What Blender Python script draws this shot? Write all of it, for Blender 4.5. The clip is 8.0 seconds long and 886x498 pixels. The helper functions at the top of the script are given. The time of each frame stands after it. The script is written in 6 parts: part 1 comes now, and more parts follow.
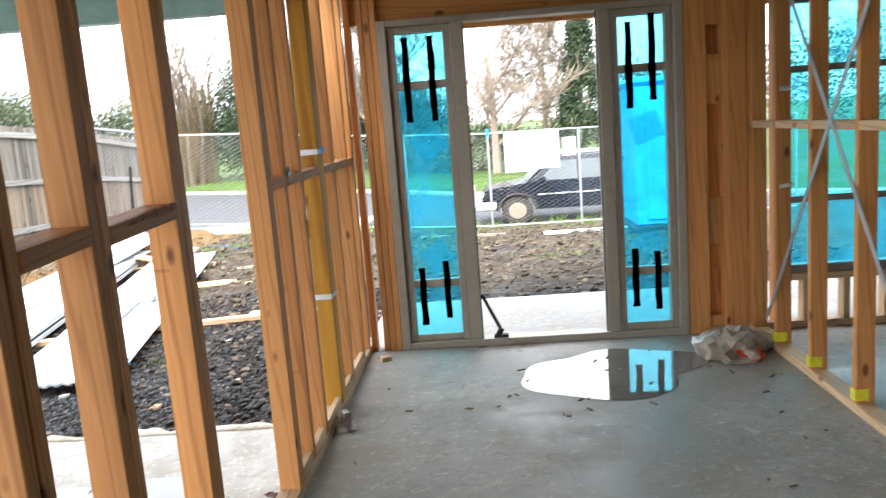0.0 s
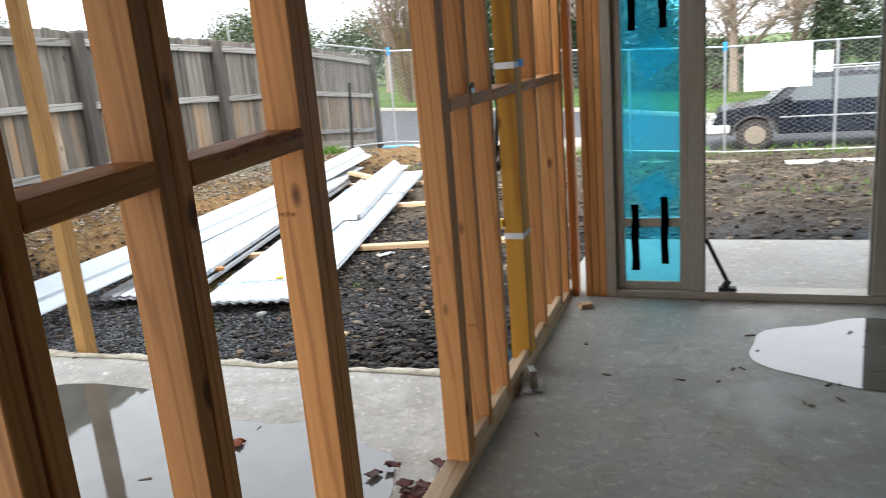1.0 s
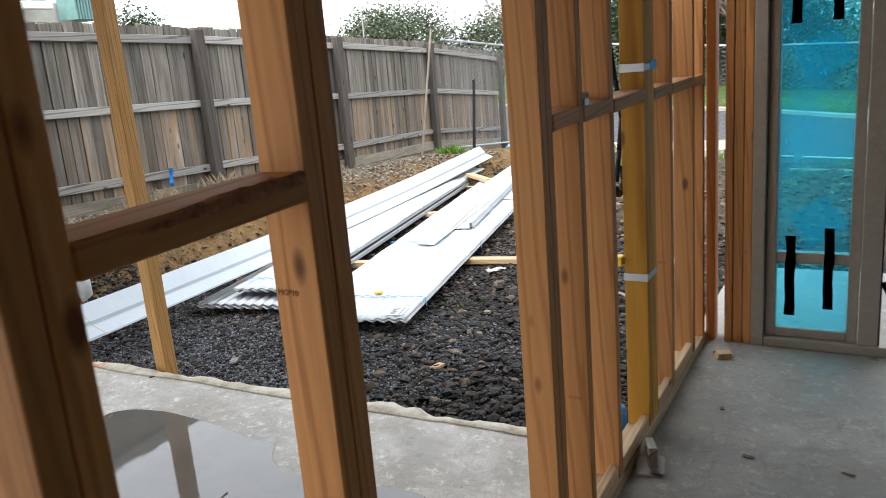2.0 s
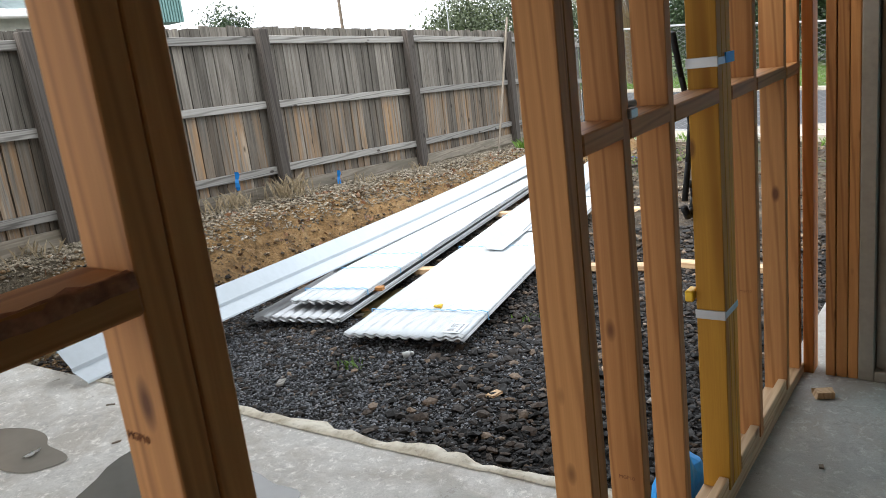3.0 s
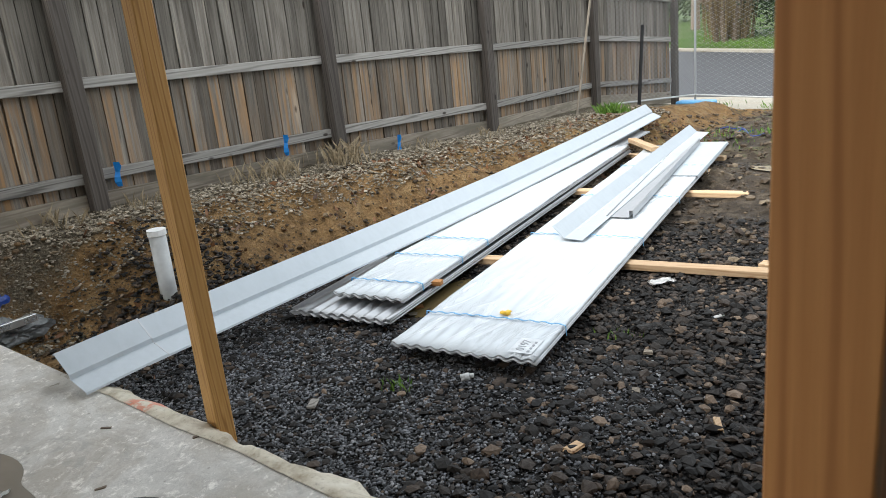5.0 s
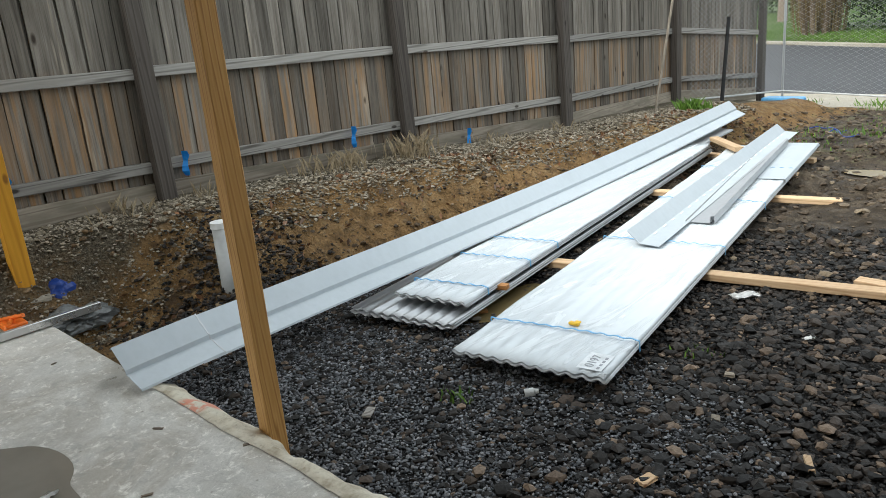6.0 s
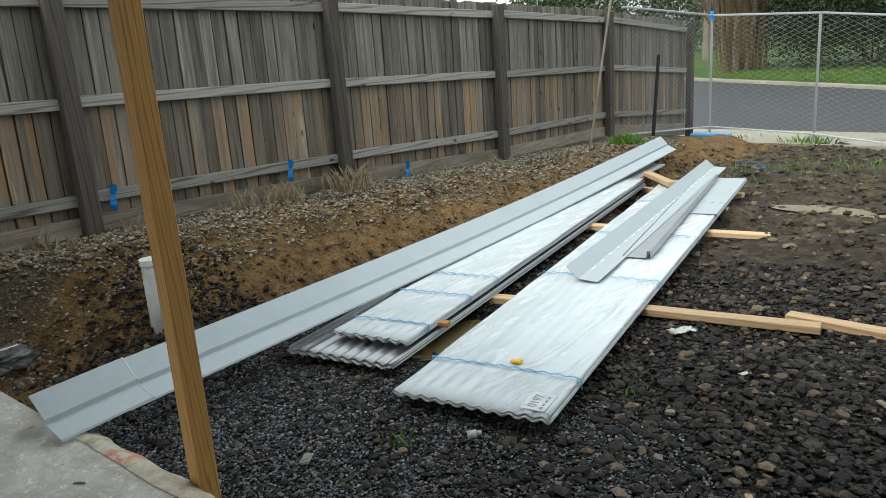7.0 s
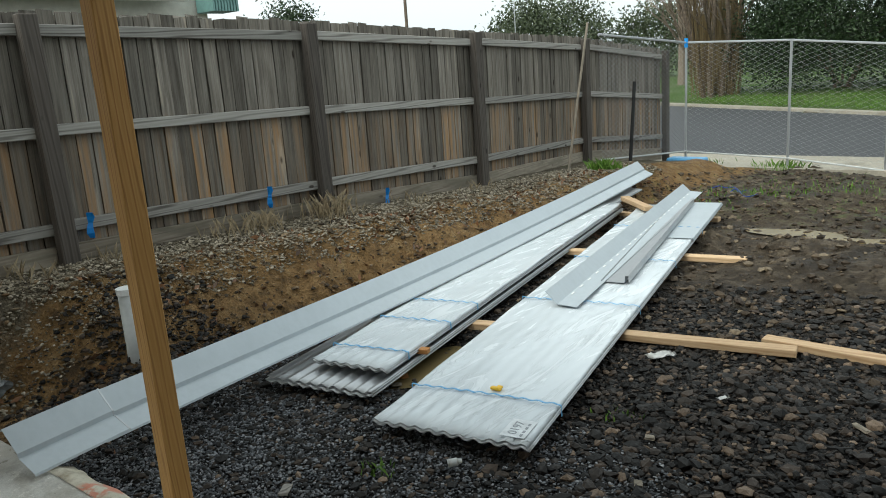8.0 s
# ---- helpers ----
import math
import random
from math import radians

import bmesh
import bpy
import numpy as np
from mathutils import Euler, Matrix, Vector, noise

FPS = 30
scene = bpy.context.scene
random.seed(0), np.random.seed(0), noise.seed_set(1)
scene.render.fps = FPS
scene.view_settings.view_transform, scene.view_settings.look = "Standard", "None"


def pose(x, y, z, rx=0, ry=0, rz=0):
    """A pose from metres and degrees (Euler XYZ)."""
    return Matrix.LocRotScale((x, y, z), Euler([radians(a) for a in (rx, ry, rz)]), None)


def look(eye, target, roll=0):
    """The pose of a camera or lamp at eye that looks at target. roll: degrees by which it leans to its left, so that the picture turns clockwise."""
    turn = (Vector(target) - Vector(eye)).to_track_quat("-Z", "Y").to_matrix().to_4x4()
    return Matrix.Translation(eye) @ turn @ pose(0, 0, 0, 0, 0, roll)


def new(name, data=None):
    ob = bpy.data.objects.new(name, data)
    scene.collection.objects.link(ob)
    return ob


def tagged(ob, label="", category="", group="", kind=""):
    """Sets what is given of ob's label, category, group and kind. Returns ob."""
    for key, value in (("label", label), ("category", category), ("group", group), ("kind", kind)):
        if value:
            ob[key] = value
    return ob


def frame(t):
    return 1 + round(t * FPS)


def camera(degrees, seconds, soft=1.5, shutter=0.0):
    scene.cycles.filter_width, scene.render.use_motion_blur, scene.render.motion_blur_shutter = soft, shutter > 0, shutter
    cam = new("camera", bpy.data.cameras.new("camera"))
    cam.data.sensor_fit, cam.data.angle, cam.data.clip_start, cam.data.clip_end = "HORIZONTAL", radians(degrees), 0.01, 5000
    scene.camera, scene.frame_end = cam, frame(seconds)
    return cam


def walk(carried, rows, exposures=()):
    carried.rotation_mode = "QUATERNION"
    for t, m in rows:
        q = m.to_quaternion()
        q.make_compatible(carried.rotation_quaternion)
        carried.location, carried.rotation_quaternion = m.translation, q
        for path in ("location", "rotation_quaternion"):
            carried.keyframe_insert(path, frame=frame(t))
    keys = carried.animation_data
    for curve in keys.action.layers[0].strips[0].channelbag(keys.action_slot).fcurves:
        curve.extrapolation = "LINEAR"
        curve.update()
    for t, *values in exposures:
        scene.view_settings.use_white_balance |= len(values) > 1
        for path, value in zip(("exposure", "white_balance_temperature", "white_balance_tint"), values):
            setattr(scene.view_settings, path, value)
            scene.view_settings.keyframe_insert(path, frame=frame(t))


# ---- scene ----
cam = camera(60.0, 8.0, soft=0.7, shutter=0.3)
PATH = [
    (0, (0.823, 0.298, 1.447), (0.699, 2.269, 1.127), -4.3),
    (0.5, (0.777, 0.52, 1.428), (0.416, 2.438, 0.991), -3.0),
    (1, (0.808, 0.879, 1.412), (0.133, 2.698, 0.93), -4.7),
    (1.5, (0.785, 1.127, 1.43), (-0.116, 2.853, 0.969), -4.4),
    (1.7, (0.726, 1.26, 1.421), (-0.195, 2.973, 0.958), -4.3),
    (3, (0.642, 1.901, 1.449), (-0.529, 3.452, 0.975), -6.9),
    (3.5, (0.497, 2.093, 1.447), (-0.671, 3.644, 0.966), -7.0),
    (4, (0.43, 2.339, 1.428), (-0.848, 3.779, 0.885), -7.4),
    (4.2, (0.389, 2.362, 1.424), (-0.932, 3.762, 0.881), -5.8),
    (5.3, (0.047, 2.631, 1.476), (-1.236, 4.05, 0.893), -5.8),
    (5.5, (0.037, 2.65, 1.477), (-1.326, 3.996, 0.903), -5.5),
    (6, (-0.031, 2.722, 1.477), (-1.442, 4.015, 0.897), -5.2),
    (6.5, (-0.075, 2.751, 1.498), (-1.39, 4.139, 0.912), -4.3),
    (7, (-0.089, 2.761, 1.502), (-1.393, 4.186, 0.983), -4.0),
    (7.5, (-0.084, 2.762, 1.509), (-1.372, 4.207, 1.008), -4.1),
    (8, (-0.077, 2.761, 1.52), (-1.35, 4.233, 1.058), -4.0),
]
EXPOSURES = [(0, 2.6, 6500, 12), (0.5, 2.12, 6500, 11), (1.0, 1.82, 6500, 11), (1.5, 1.66, 6500, 12), (3.0, 1.47, 6500, 11), (3.5, 1.40, 6500, 12), (4.2, 1.28, 6500, 11), (5.5, 1.0, 6500, 8), (6.0, 0.92, 6500, 6), (6.5, 0.82, 6500, 4), (7, 0.62, 6500, 2), (8, 0.43, 6500, 1)]
walk(cam, [(t, look(eye, target, roll)) for t, eye, target, roll in PATH], EXPOSURES)

# ---- world, sun, exposure ----
world = bpy.data.worlds.new("overcast_sky")
scene.world = world
world.use_nodes = True
wn, wl = world.node_tree.nodes, world.node_tree.links
sky = wn.new("ShaderNodeTexSky")
sky.sky_type = "NISHITA"
sky.sun_disc = False
sky.sun_elevation, sky.sun_rotation = radians(50), radians(200)
sky.air_density, sky.dust_density = 1.0, 5.0
sat = wn.new("ShaderNodeHueSaturation")
sat.inputs["Saturation"].default_value = 0.15
wl.new(sky.outputs["Color"], sat.inputs["Color"])
scl = wn.new("ShaderNodeVectorMath")
scl.operation = "SCALE"
scl.inputs["Scale"].default_value = 0.06
wl.new(sat.outputs["Color"], scl.inputs[0])
add = wn.new("ShaderNodeVectorMath")
add.operation = "ADD"
add.inputs[1].default_value = (0.65, 0.70, 0.75)
wl.new(scl.outputs[0], add.inputs[0])
wl.new(add.outputs[0], wn["Background"].inputs["Color"])
wn["Background"].inputs["Strength"].default_value = 1.0
sun = new("sun", bpy.data.lights.new("sun", "SUN"))
sun.data.energy, sun.data.angle, sun.data.color = 0.9, radians(25), (1.0, 0.97, 0.93)
sun.matrix_world = look((-6, -20, 30), (0, 5, 0))


# ---- materials ----
class Mat:
    """A node material with short helpers."""

    def __init__(self, name, rough=0.7, metal=0.0, spec=0.5):
        self.m = bpy.data.materials.new(name)
        self.m.use_nodes = True
        self.n, self.l = self.m.node_tree.nodes, self.m.node_tree.links
        self.b = self.n["Principled BSDF"]
        self.b.inputs["Roughness"].default_value = rough
        self.b.inputs["Metallic"].default_value = metal
        self.b.inputs["Specular IOR Level"].default_value = spec

    def link(self, a, b):
        self.l.new(a, b)

    def coords(self, scale=(1, 1, 1), out="Object", rnd=0.0):
        tc = self.n.new("ShaderNodeTexCoord")
        mp = self.n.new("ShaderNodeMapping")
        mp.inputs["Scale"].default_value = scale
        self.link(tc.outputs[out], mp.inputs["Vector"])
        if rnd:
            oi = self.n.new("ShaderNodeObjectInfo")
            mul = self.n.new("ShaderNodeMath")
            mul.operation = "MULTIPLY"
            mul.inputs[1].default_value = rnd
            self.link(oi.outputs["Random"], mul.inputs[0])
            self.link(mul.outputs[0], mp.inputs["Location"])
        return mp.outputs[0]

    def noise(self, vec, scale, detail=4, rough=0.6, dist=0.0):
        t = self.n.new("ShaderNodeTexNoise")
        t.inputs["Scale"].default_value, t.inputs["Detail"].default_value = scale, detail
        t.inputs["Roughness"].default_value, t.inputs["Distortion"].default_value = rough, dist
        self.link(vec, t.inputs["Vector"])
        return t.outputs["Fac"]

    def voronoi(self, vec, scale, out="Distance"):
        t = self.n.new("ShaderNodeTexVoronoi")
        t.inputs["Scale"].default_value = scale
        self.link(vec, t.inputs["Vector"])
        return t.outputs[out]

    def wave(self, vec, scale, dist=2.0, detail=2, axis="X"):
        t = self.n.new("ShaderNodeTexWave")
        t.bands_direction = axis
        t.inputs["Scale"].default_value, t.inputs["Distortion"].default_value = scale, dist
        t.inputs["Detail"].default_value, t.inputs["Detail Scale"].default_value = detail, 1.0
        self.link(vec, t.inputs["Vector"])
        return t.outputs["Fac"]

    def ramp(self, fac, stops):
        r = self.n.new("ShaderNodeValToRGB")
        e = r.color_ramp.elements
        while len(e) < len(stops):
            e.new(0.5)
        for el, (p, c) in zip(e, stops):
            el.position = p
            el.color = (*c, 1) if len(c) == 3 else c
        self.link(fac, r.inputs[0])
        return r.outputs[0]

    def grey(self, fac, a, b, lo=0.0, hi=1.0):
        r = self.n.new("ShaderNodeMapRange")
        r.clamp = True
        for k, v in zip(("From Min", "From Max", "To Min", "To Max"), (a, b, lo, hi)):
            r.inputs[k].default_value = v
        self.link(fac, r.inputs["Value"])
        return r.outputs[0]

    def mix(self, fac, a, b, mode="MIX"):
        x = self.n.new("ShaderNodeMix")
        x.data_type, x.blend_type = "RGBA", mode
        for s, v in ((x.inputs[0], fac), (x.inputs[6], a), (x.inputs[7], b)):
            if isinstance(v, (int, float)):
                s.default_value = v
            elif isinstance(v, tuple):
                s.default_value = (*v, 1)
            else:
                self.link(v, s)
        return x.outputs[2]

    def math(self, op, a, b=0.0):
        x = self.n.new("ShaderNodeMath")
        x.operation = op
        for s, v in zip(x.inputs, (a, b)):
            if isinstance(v, (int, float)):
                s.default_value = v
            else:
                self.link(v, s)
        return x.outputs[0]

    def rand(self):
        return self.n.new("ShaderNodeObjectInfo").outputs["Random"]

    def island(self):
        return self.n.new("ShaderNodeNewGeometry").outputs["Random Per Island"]

    def pos(self, axis):
        g = self.n.new("ShaderNodeNewGeometry")
        s = self.n.new("ShaderNodeSeparateXYZ")
        self.link(g.outputs["Position"], s.inputs[0])
        return s.outputs[axis]

    def worldpos(self):
        return self.n.new("ShaderNodeNewGeometry").outputs["Position"]

    def color(self, c):
        s = self.b.inputs["Base Color"]
        if isinstance(c, tuple):
            s.default_value = (*c, 1)
        else:
            self.link(c, s)
        return self

    def rough(self, r):
        self.link(r, self.b.inputs["Roughness"])
        return self

    def bump(self, h, strength=0.3, dist=0.01):
        b = self.n.new("ShaderNodeBump")
        b.inputs["Strength"].default_value, b.inputs["Distance"].default_value = strength, dist
        self.link(h, b.inputs["Height"])
        self.link(b.outputs[0], self.b.inputs["Normal"])
        return self


def timber(name, light, mid, dark, knot, rough=0.62, ring=1.0, weather=None):
    """Sawn softwood with long grain on the local z axis, rings and knots."""
    m = Mat(name, rough, spec=0.3)
    v = m.coords((1, 1, 0.05), rnd=17.0)
    band = m.wave(v, 14 * ring, 7.0, 3, "DIAGONAL")
    fine = m.noise(m.coords((1, 1, 0.03), rnd=9.0), 260, 3)
    big = m.noise(m.coords((1, 1, 0.4), rnd=5.0), 5, 3)
    c = m.ramp(band, [(0.0, mid), (0.55, light), (0.85, mid), (1.0, dark)])
    c = m.mix(m.grey(fine, 0.4, 0.75, 0.0, 0.35), c, dark)
    c = m.mix(m.grey(big, 0.3, 0.75, 0.0, 0.55), c, mid)
    kn = m.voronoi(m.coords((1, 1, 0.45), rnd=31.0), 7.5)
    c = m.mix(m.grey(kn, 0.07, 0.13, 0.9, 0.0), c, knot)
    if weather:
        w = m.noise(m.coords((1, 1, 0.25), rnd=3.0), 9, 4)
        c = m.mix(m.grey(w, 0.42, 0.62, 0.0, 0.9), c, weather)
    tone = m.grey(m.rand(), 0, 1, 0.78, 1.18)
    cc = m.n.new("ShaderNodeVectorMath")
    cc.operation = "SCALE"
    m.link(c, cc.inputs[0])
    m.link(tone, cc.inputs["Scale"])
    m.color(cc.outputs[0])
    m.bump(m.math("ADD", m.math("MULTIPLY", fine, 0.6), m.math("MULTIPLY", band, 0.5)), 0.25, 0.002)
    return m.m


PINE = timber("pine_framing", (0.60, 0.29, 0.10), (0.53, 0.243, 0.082), (0.37, 0.155, 0.05), (0.11, 0.035, 0.012))
PALE = timber("pale_pine", (0.64, 0.46, 0.29), (0.56, 0.385, 0.225), (0.42, 0.26, 0.135), (0.22, 0.10, 0.04))
POSTW = timber("treated_post", (0.58, 0.34, 0.12), (0.48, 0.26, 0.08), (0.30, 0.145, 0.045), (0.12, 0.06, 0.02), ring=1.6)
LVL = timber("yellow_laminated_veneer", (0.60, 0.30, 0.03), (0.52, 0.25, 0.02), (0.38, 0.16, 0.012), (0.2, 0.08, 0.01), ring=0.5)


def paling_mat():
    """Grey weathered hardwood, browner where the lower half was kept from the sun."""
    m = Mat("weathered_paling", 0.9, spec=0.1)
    fine = m.noise(m.coords((1, 1, 0.018), rnd=19.0), 170, 3)
    mid = m.noise(m.coords((1, 1, 0.05), rnd=7.0), 34, 4, 0.6)
    big = m.noise(m.coords((1, 1, 0.3), rnd=13.0), 5.0, 4)
    streak = m.noise(m.coords((1, 1, 0.045), rnd=29.0), 26, 3)
    c = m.ramp(mid, [(0.28, (0.088, 0.078, 0.066)), (0.5, (0.165, 0.148, 0.126)), (0.72, (0.235, 0.215, 0.185))])
    c = m.mix(m.grey(fine, 0.5, 0.72, 0.0, 0.55), c, (0.06, 0.05, 0.04))
    c = m.mix(m.grey(big, 0.55, 0.7, 0.0, 0.5), c, (0.075, 0.062, 0.05))
    tc = m.n.new("ShaderNodeSeparateXYZ")
    m.link(m.coords(), tc.inputs[0])
    low = m.grey(tc.outputs["Z"], 0.9, 0.7)
    brown = m.math("MULTIPLY", low, m.grey(streak, 0.4, 0.62))
    c = m.mix(m.math("MULTIPLY", brown, m.grey(m.rand(), 0.15, 0.9, 0.15, 0.8)), c, (0.27, 0.155, 0.07))
    pale = m.math("MULTIPLY", m.grey(m.noise(m.coords((1, 1, 0.06), rnd=51.0), 16, 3), 0.58, 0.68), m.grey(m.rand(), 0.4, 1.0, 0.0, 0.6))
    c = m.mix(pale, c, (0.42, 0.36, 0.28))
    kn = m.voronoi(m.coords((1, 1, 0.42), rnd=43.0), 5.5)
    c = m.mix(m.grey(kn, 0.05, 0.11, 0.9, 0.0), c, (0.03, 0.022, 0.017))
    tone = m.grey(m.rand(), 0, 1, 0.74, 1.5)
    cc = m.n.new("ShaderNodeVectorMath")
    cc.operation = "SCALE"
    m.link(c, cc.inputs[0])
    m.link(tone, cc.inputs["Scale"])
    m.color(cc.outputs[0])
    m.bump(m.math("ADD", fine, mid), 0.5, 0.003)
    return m.m


PALING = paling_mat()
RAILW = timber("weathered_rail", (0.36, 0.345, 0.315), (0.28, 0.265, 0.24), (0.11, 0.10, 0.088), (0.04, 0.03, 0.024), 0.85, 0.8)
FPOSTW = timber("dark_weathered_post", (0.105, 0.092, 0.08), (0.075, 0.064, 0.055), (0.04, 0.033, 0.028), (0.02, 0.016, 0.013), 0.9, 0.9)
PLINTHW = timber("weathered_plinth", (0.33, 0.29, 0.235), (0.27, 0.23, 0.18), (0.16, 0.13, 0.10), (0.07, 0.05, 0.04), 0.85, 0.8, (0.17, 0.15, 0.115))


def concrete_mat(name, lo, hi, wet, wetscale, wlo, whi):
    m = Mat(name, 0.75, spec=0.4)
    p = m.worldpos()
    big, mid, fine = m.noise(p, 0.9, 5, 0.62), m.noise(p, 5.5, 5, 0.7), m.noise(p, 130, 4, 0.75)
    c = m.ramp(mid, [(0.3, lo), (0.7, hi)])
    c = m.mix(m.grey(fine, 0.35, 0.75, 0.0, 0.35), c, (0.13, 0.12, 0.105))
    st = m.noise(p, 2.3, 6, 0.7, 0.6)
    sp = m.noise(p, 48, 5, 0.8)
    c = m.mix(m.grey(sp, 0.55, 0.7, 0.0, 0.5), c, tuple(v * 0.5 for v in lo))
    c = m.mix(m.grey(st, 0.45, 0.6, 0.0, 0.55), c, (0.31, 0.265, 0.20))
    c = m.mix(m.grey(big, 0.4, 0.6, 0.0, 0.35), c, tuple(v * 0.62 for v in lo))
    scuff = m.noise(p, 19, 6, 0.8, 0.4)
    c = m.mix(m.grey(m.noise(p, 11, 6, 0.8, 0.8), 0.52, 0.64, 0.0, 0.5), c, tuple(v * 0.55 for v in lo))
    c = m.mix(m.grey(scuff, 0.54, 0.66, 0.0, 0.6), c, tuple(min(1, v * 1.3) for v in hi))
    spots = m.voronoi(p, 9.0)
    c = m.mix(m.grey(spots, 0.03, 0.07, 0.5, 0.0), c, (0.10, 0.085, 0.065))
    w = m.grey(m.noise(p, wetscale, 4, 0.55), wlo, whi)
    c = m.mix(m.math("MULTIPLY", w, 0.75), c, wet)
    m.color(c)
    m.rough(m.math("SUBTRACT", m.grey(mid, 0.3, 0.7, 0.62, 0.85), m.math("MULTIPLY", w, 0.42)))
    m.bump(m.math("ADD", fine, m.math("MULTIPLY", mid, 1.5)), 0.35, 0.006)
    return m.m


FLOORC = concrete_mat("damp_floor_concrete", (0.355, 0.35, 0.325), (0.48, 0.47, 0.43), (0.20, 0.185, 0.155), 1.1, 0.46, 0.62)
SLABC = concrete_mat("porch_concrete", (0.57, 0.555, 0.515), (0.77, 0.75, 0.70), (0.30, 0.28, 0.24), 1.5, 0.57, 0.62)
ENTRYC = concrete_mat("entry_concrete", (0.36, 0.35, 0.33), (0.47, 0.455, 0.425), (0.24, 0.23, 0.20), 1.3, 0.56, 0.64)
PATHC = concrete_mat("pale_path_concrete", (0.34, 0.31, 0.25), (0.46, 0.42, 0.34), (0.24, 0.21, 0.16), 1.1, 0.6, 0.7)


def flat(name, col, rough=0.6, metal=0.0, var=0.12, scale=30, bump=0.08, spec=0.5):
    m = Mat(name, rough, metal, spec)
    f, g = m.noise(m.coords(rnd=7.0), scale, 4), m.noise(m.coords(rnd=3.0), scale * 0.13, 4)
    dark = tuple(v * (1 - var * 2.2) for v in col)
    lite = tuple(min(1, v * (1 + var)) for v in col)
    c = m.ramp(f, [(0.3, dark), (0.7, lite)])
    c = m.mix(m.grey(g, 0.35, 0.7, 0.0, 0.6), c, col)
    m.color(c)
    m.rough(m.grey(g, 0.3, 0.7, max(0.03, rough - 0.1), min(1, rough + 0.1)))
    m.bump(f, bump, 0.003)
    return m.m


def ground_mat():
    """Crushed dark rock by the house, sandy clay bank by the fence, mud towards the street."""
    m = Mat("site_ground", 0.8, spec=0.22)
    p = m.worldpos()
    n1, n2, n3, n4 = m.noise(p, 1.1, 6, 0.65), m.noise(p, 7, 6, 0.7), m.noise(p, 60, 5, 0.75), m.noise(p, 0.35, 4)
    x, y = m.pos("X"), m.pos("Y")
    rock = m.ramp(n3, [(0.3, (0.005, 0.005, 0.005)), (0.6, (0.018, 0.016, 0.015)), (0.8, (0.04, 0.034, 0.03))])
    mud = m.ramp(n2, [(0.25, (0.028, 0.02, 0.014)), (0.5, (0.13, 0.097, 0.064)), (0.72, (0.36, 0.285, 0.195))])
    mud = m.mix(m.grey(n1, 0.5, 0.66, 0.0, 0.8), mud, (0.055, 0.044, 0.034))
    mud = m.mix(m.grey(n3, 0.42, 0.7, 0.0, 0.5), mud, (0.03, 0.024, 0.02))
    clay = m.ramp(n2, [(0.25, (0.10, 0.06, 0.025)), (0.5, (0.35, 0.205, 0.082)), (0.75, (0.52, 0.36, 0.18))])
    clay = m.mix(m.grey(m.noise(p, 2.6, 6, 0.7), 0.53, 0.63, 0.0, 0.8), clay, (0.06, 0.042, 0.028))
    clay = m.mix(m.grey(n3, 0.45, 0.7, 0.0, 0.4), clay, (0.07, 0.05, 0.032))
    bedd = m.ramp(n3, [(0.3, (0.05, 0.04, 0.028)), (0.55, (0.18, 0.15, 0.105)), (0.75, (0.40, 0.35, 0.26))])
    wob = m.math("MULTIPLY", m.math("SUBTRACT", n1, 0.5), 2.4)
    c = m.mix(m.grey(m.math("ADD", y, m.math("MULTIPLY", wob, 1.2)), 7.4, 8.6), rock, mud)
    xb = m.math("ADD", x, m.math("MULTIPLY", wob, 0.4))
    c = m.mix(m.grey(xb, -4.25, -3.95, 1.0, 0.0), c, clay)
    c = m.mix(m.grey(xb, -4.95, -4.75, 1.0, 0.0), c, bedd)
    gr = m.ramp(n3, [(0.3, (0.03, 0.07, 0.010)), (0.7, (0.10, 0.19, 0.03))])
    grassy = m.math("MULTIPLY", m.grey(n2, 0.52, 0.62), m.grey(y, 9.5, 11.5))
    c = m.mix(m.math("MULTIPLY", grassy, m.grey(n4, 0.42, 0.55, 0.0, 0.6)), c, gr)
    lawn = m.grey(m.math("ADD", y, m.math("MULTIPLY", x, 0.634)), 26.0, 26.05)
    c = m.mix(lawn, c, m.mix(m.grey(n1, 0.4, 0.65), gr, (0.10, 0.13, 0.035)))
    m.color(c)
    m.rough(m.grey(n1, 0.4, 0.62, 0.85, 0.45))
    m.bump(m.math("ADD", m.math("MULTIPLY", n2, 3.2), n3), 1.0, 0.06)
    return m.m


GROUND = ground_mat()


def stone_mat(name, stops):
    m = Mat(name, 0.65, spec=0.22)
    n = m.noise(m.worldpos(), 70, 4, 0.7)
    c = m.ramp(m.island(), stops)
    m.color(m.mix(m.grey(n, 0.35, 0.75, 0.0, 0.6), c, (0.02, 0.018, 0.016)))
    m.rough(m.grey(n, 0.3, 0.7, 0.4, 0.8))
    m.bump(n, 0.4, 0.004)
    return m.m


ROCK = stone_mat("crushed_dark_rock", [(0.0, (0.004, 0.004, 0.004)), (0.4, (0.012, 0.011, 0.010)), (0.7, (0.035, 0.028, 0.023)), (0.92, (0.075, 0.053, 0.038)), (1.0, (0.25, 0.18, 0.125))])
BLUEROCK = stone_mat("fine_blue_grey_gravel", [(0.0, (0.03, 0.032, 0.036)), (0.45, (0.115, 0.122, 0.134)), (0.8, (0.23, 0.24, 0.26)), (1.0, (0.36, 0.36, 0.37))])
PEBBLE = stone_mat("sandy_pebbles", [(0.0, (0.13, 0.108, 0.075)), (0.5, (0.30, 0.255, 0.182)), (0.85, (0.48, 0.42, 0.33)), (1.0, (0.065, 0.05, 0.037))])
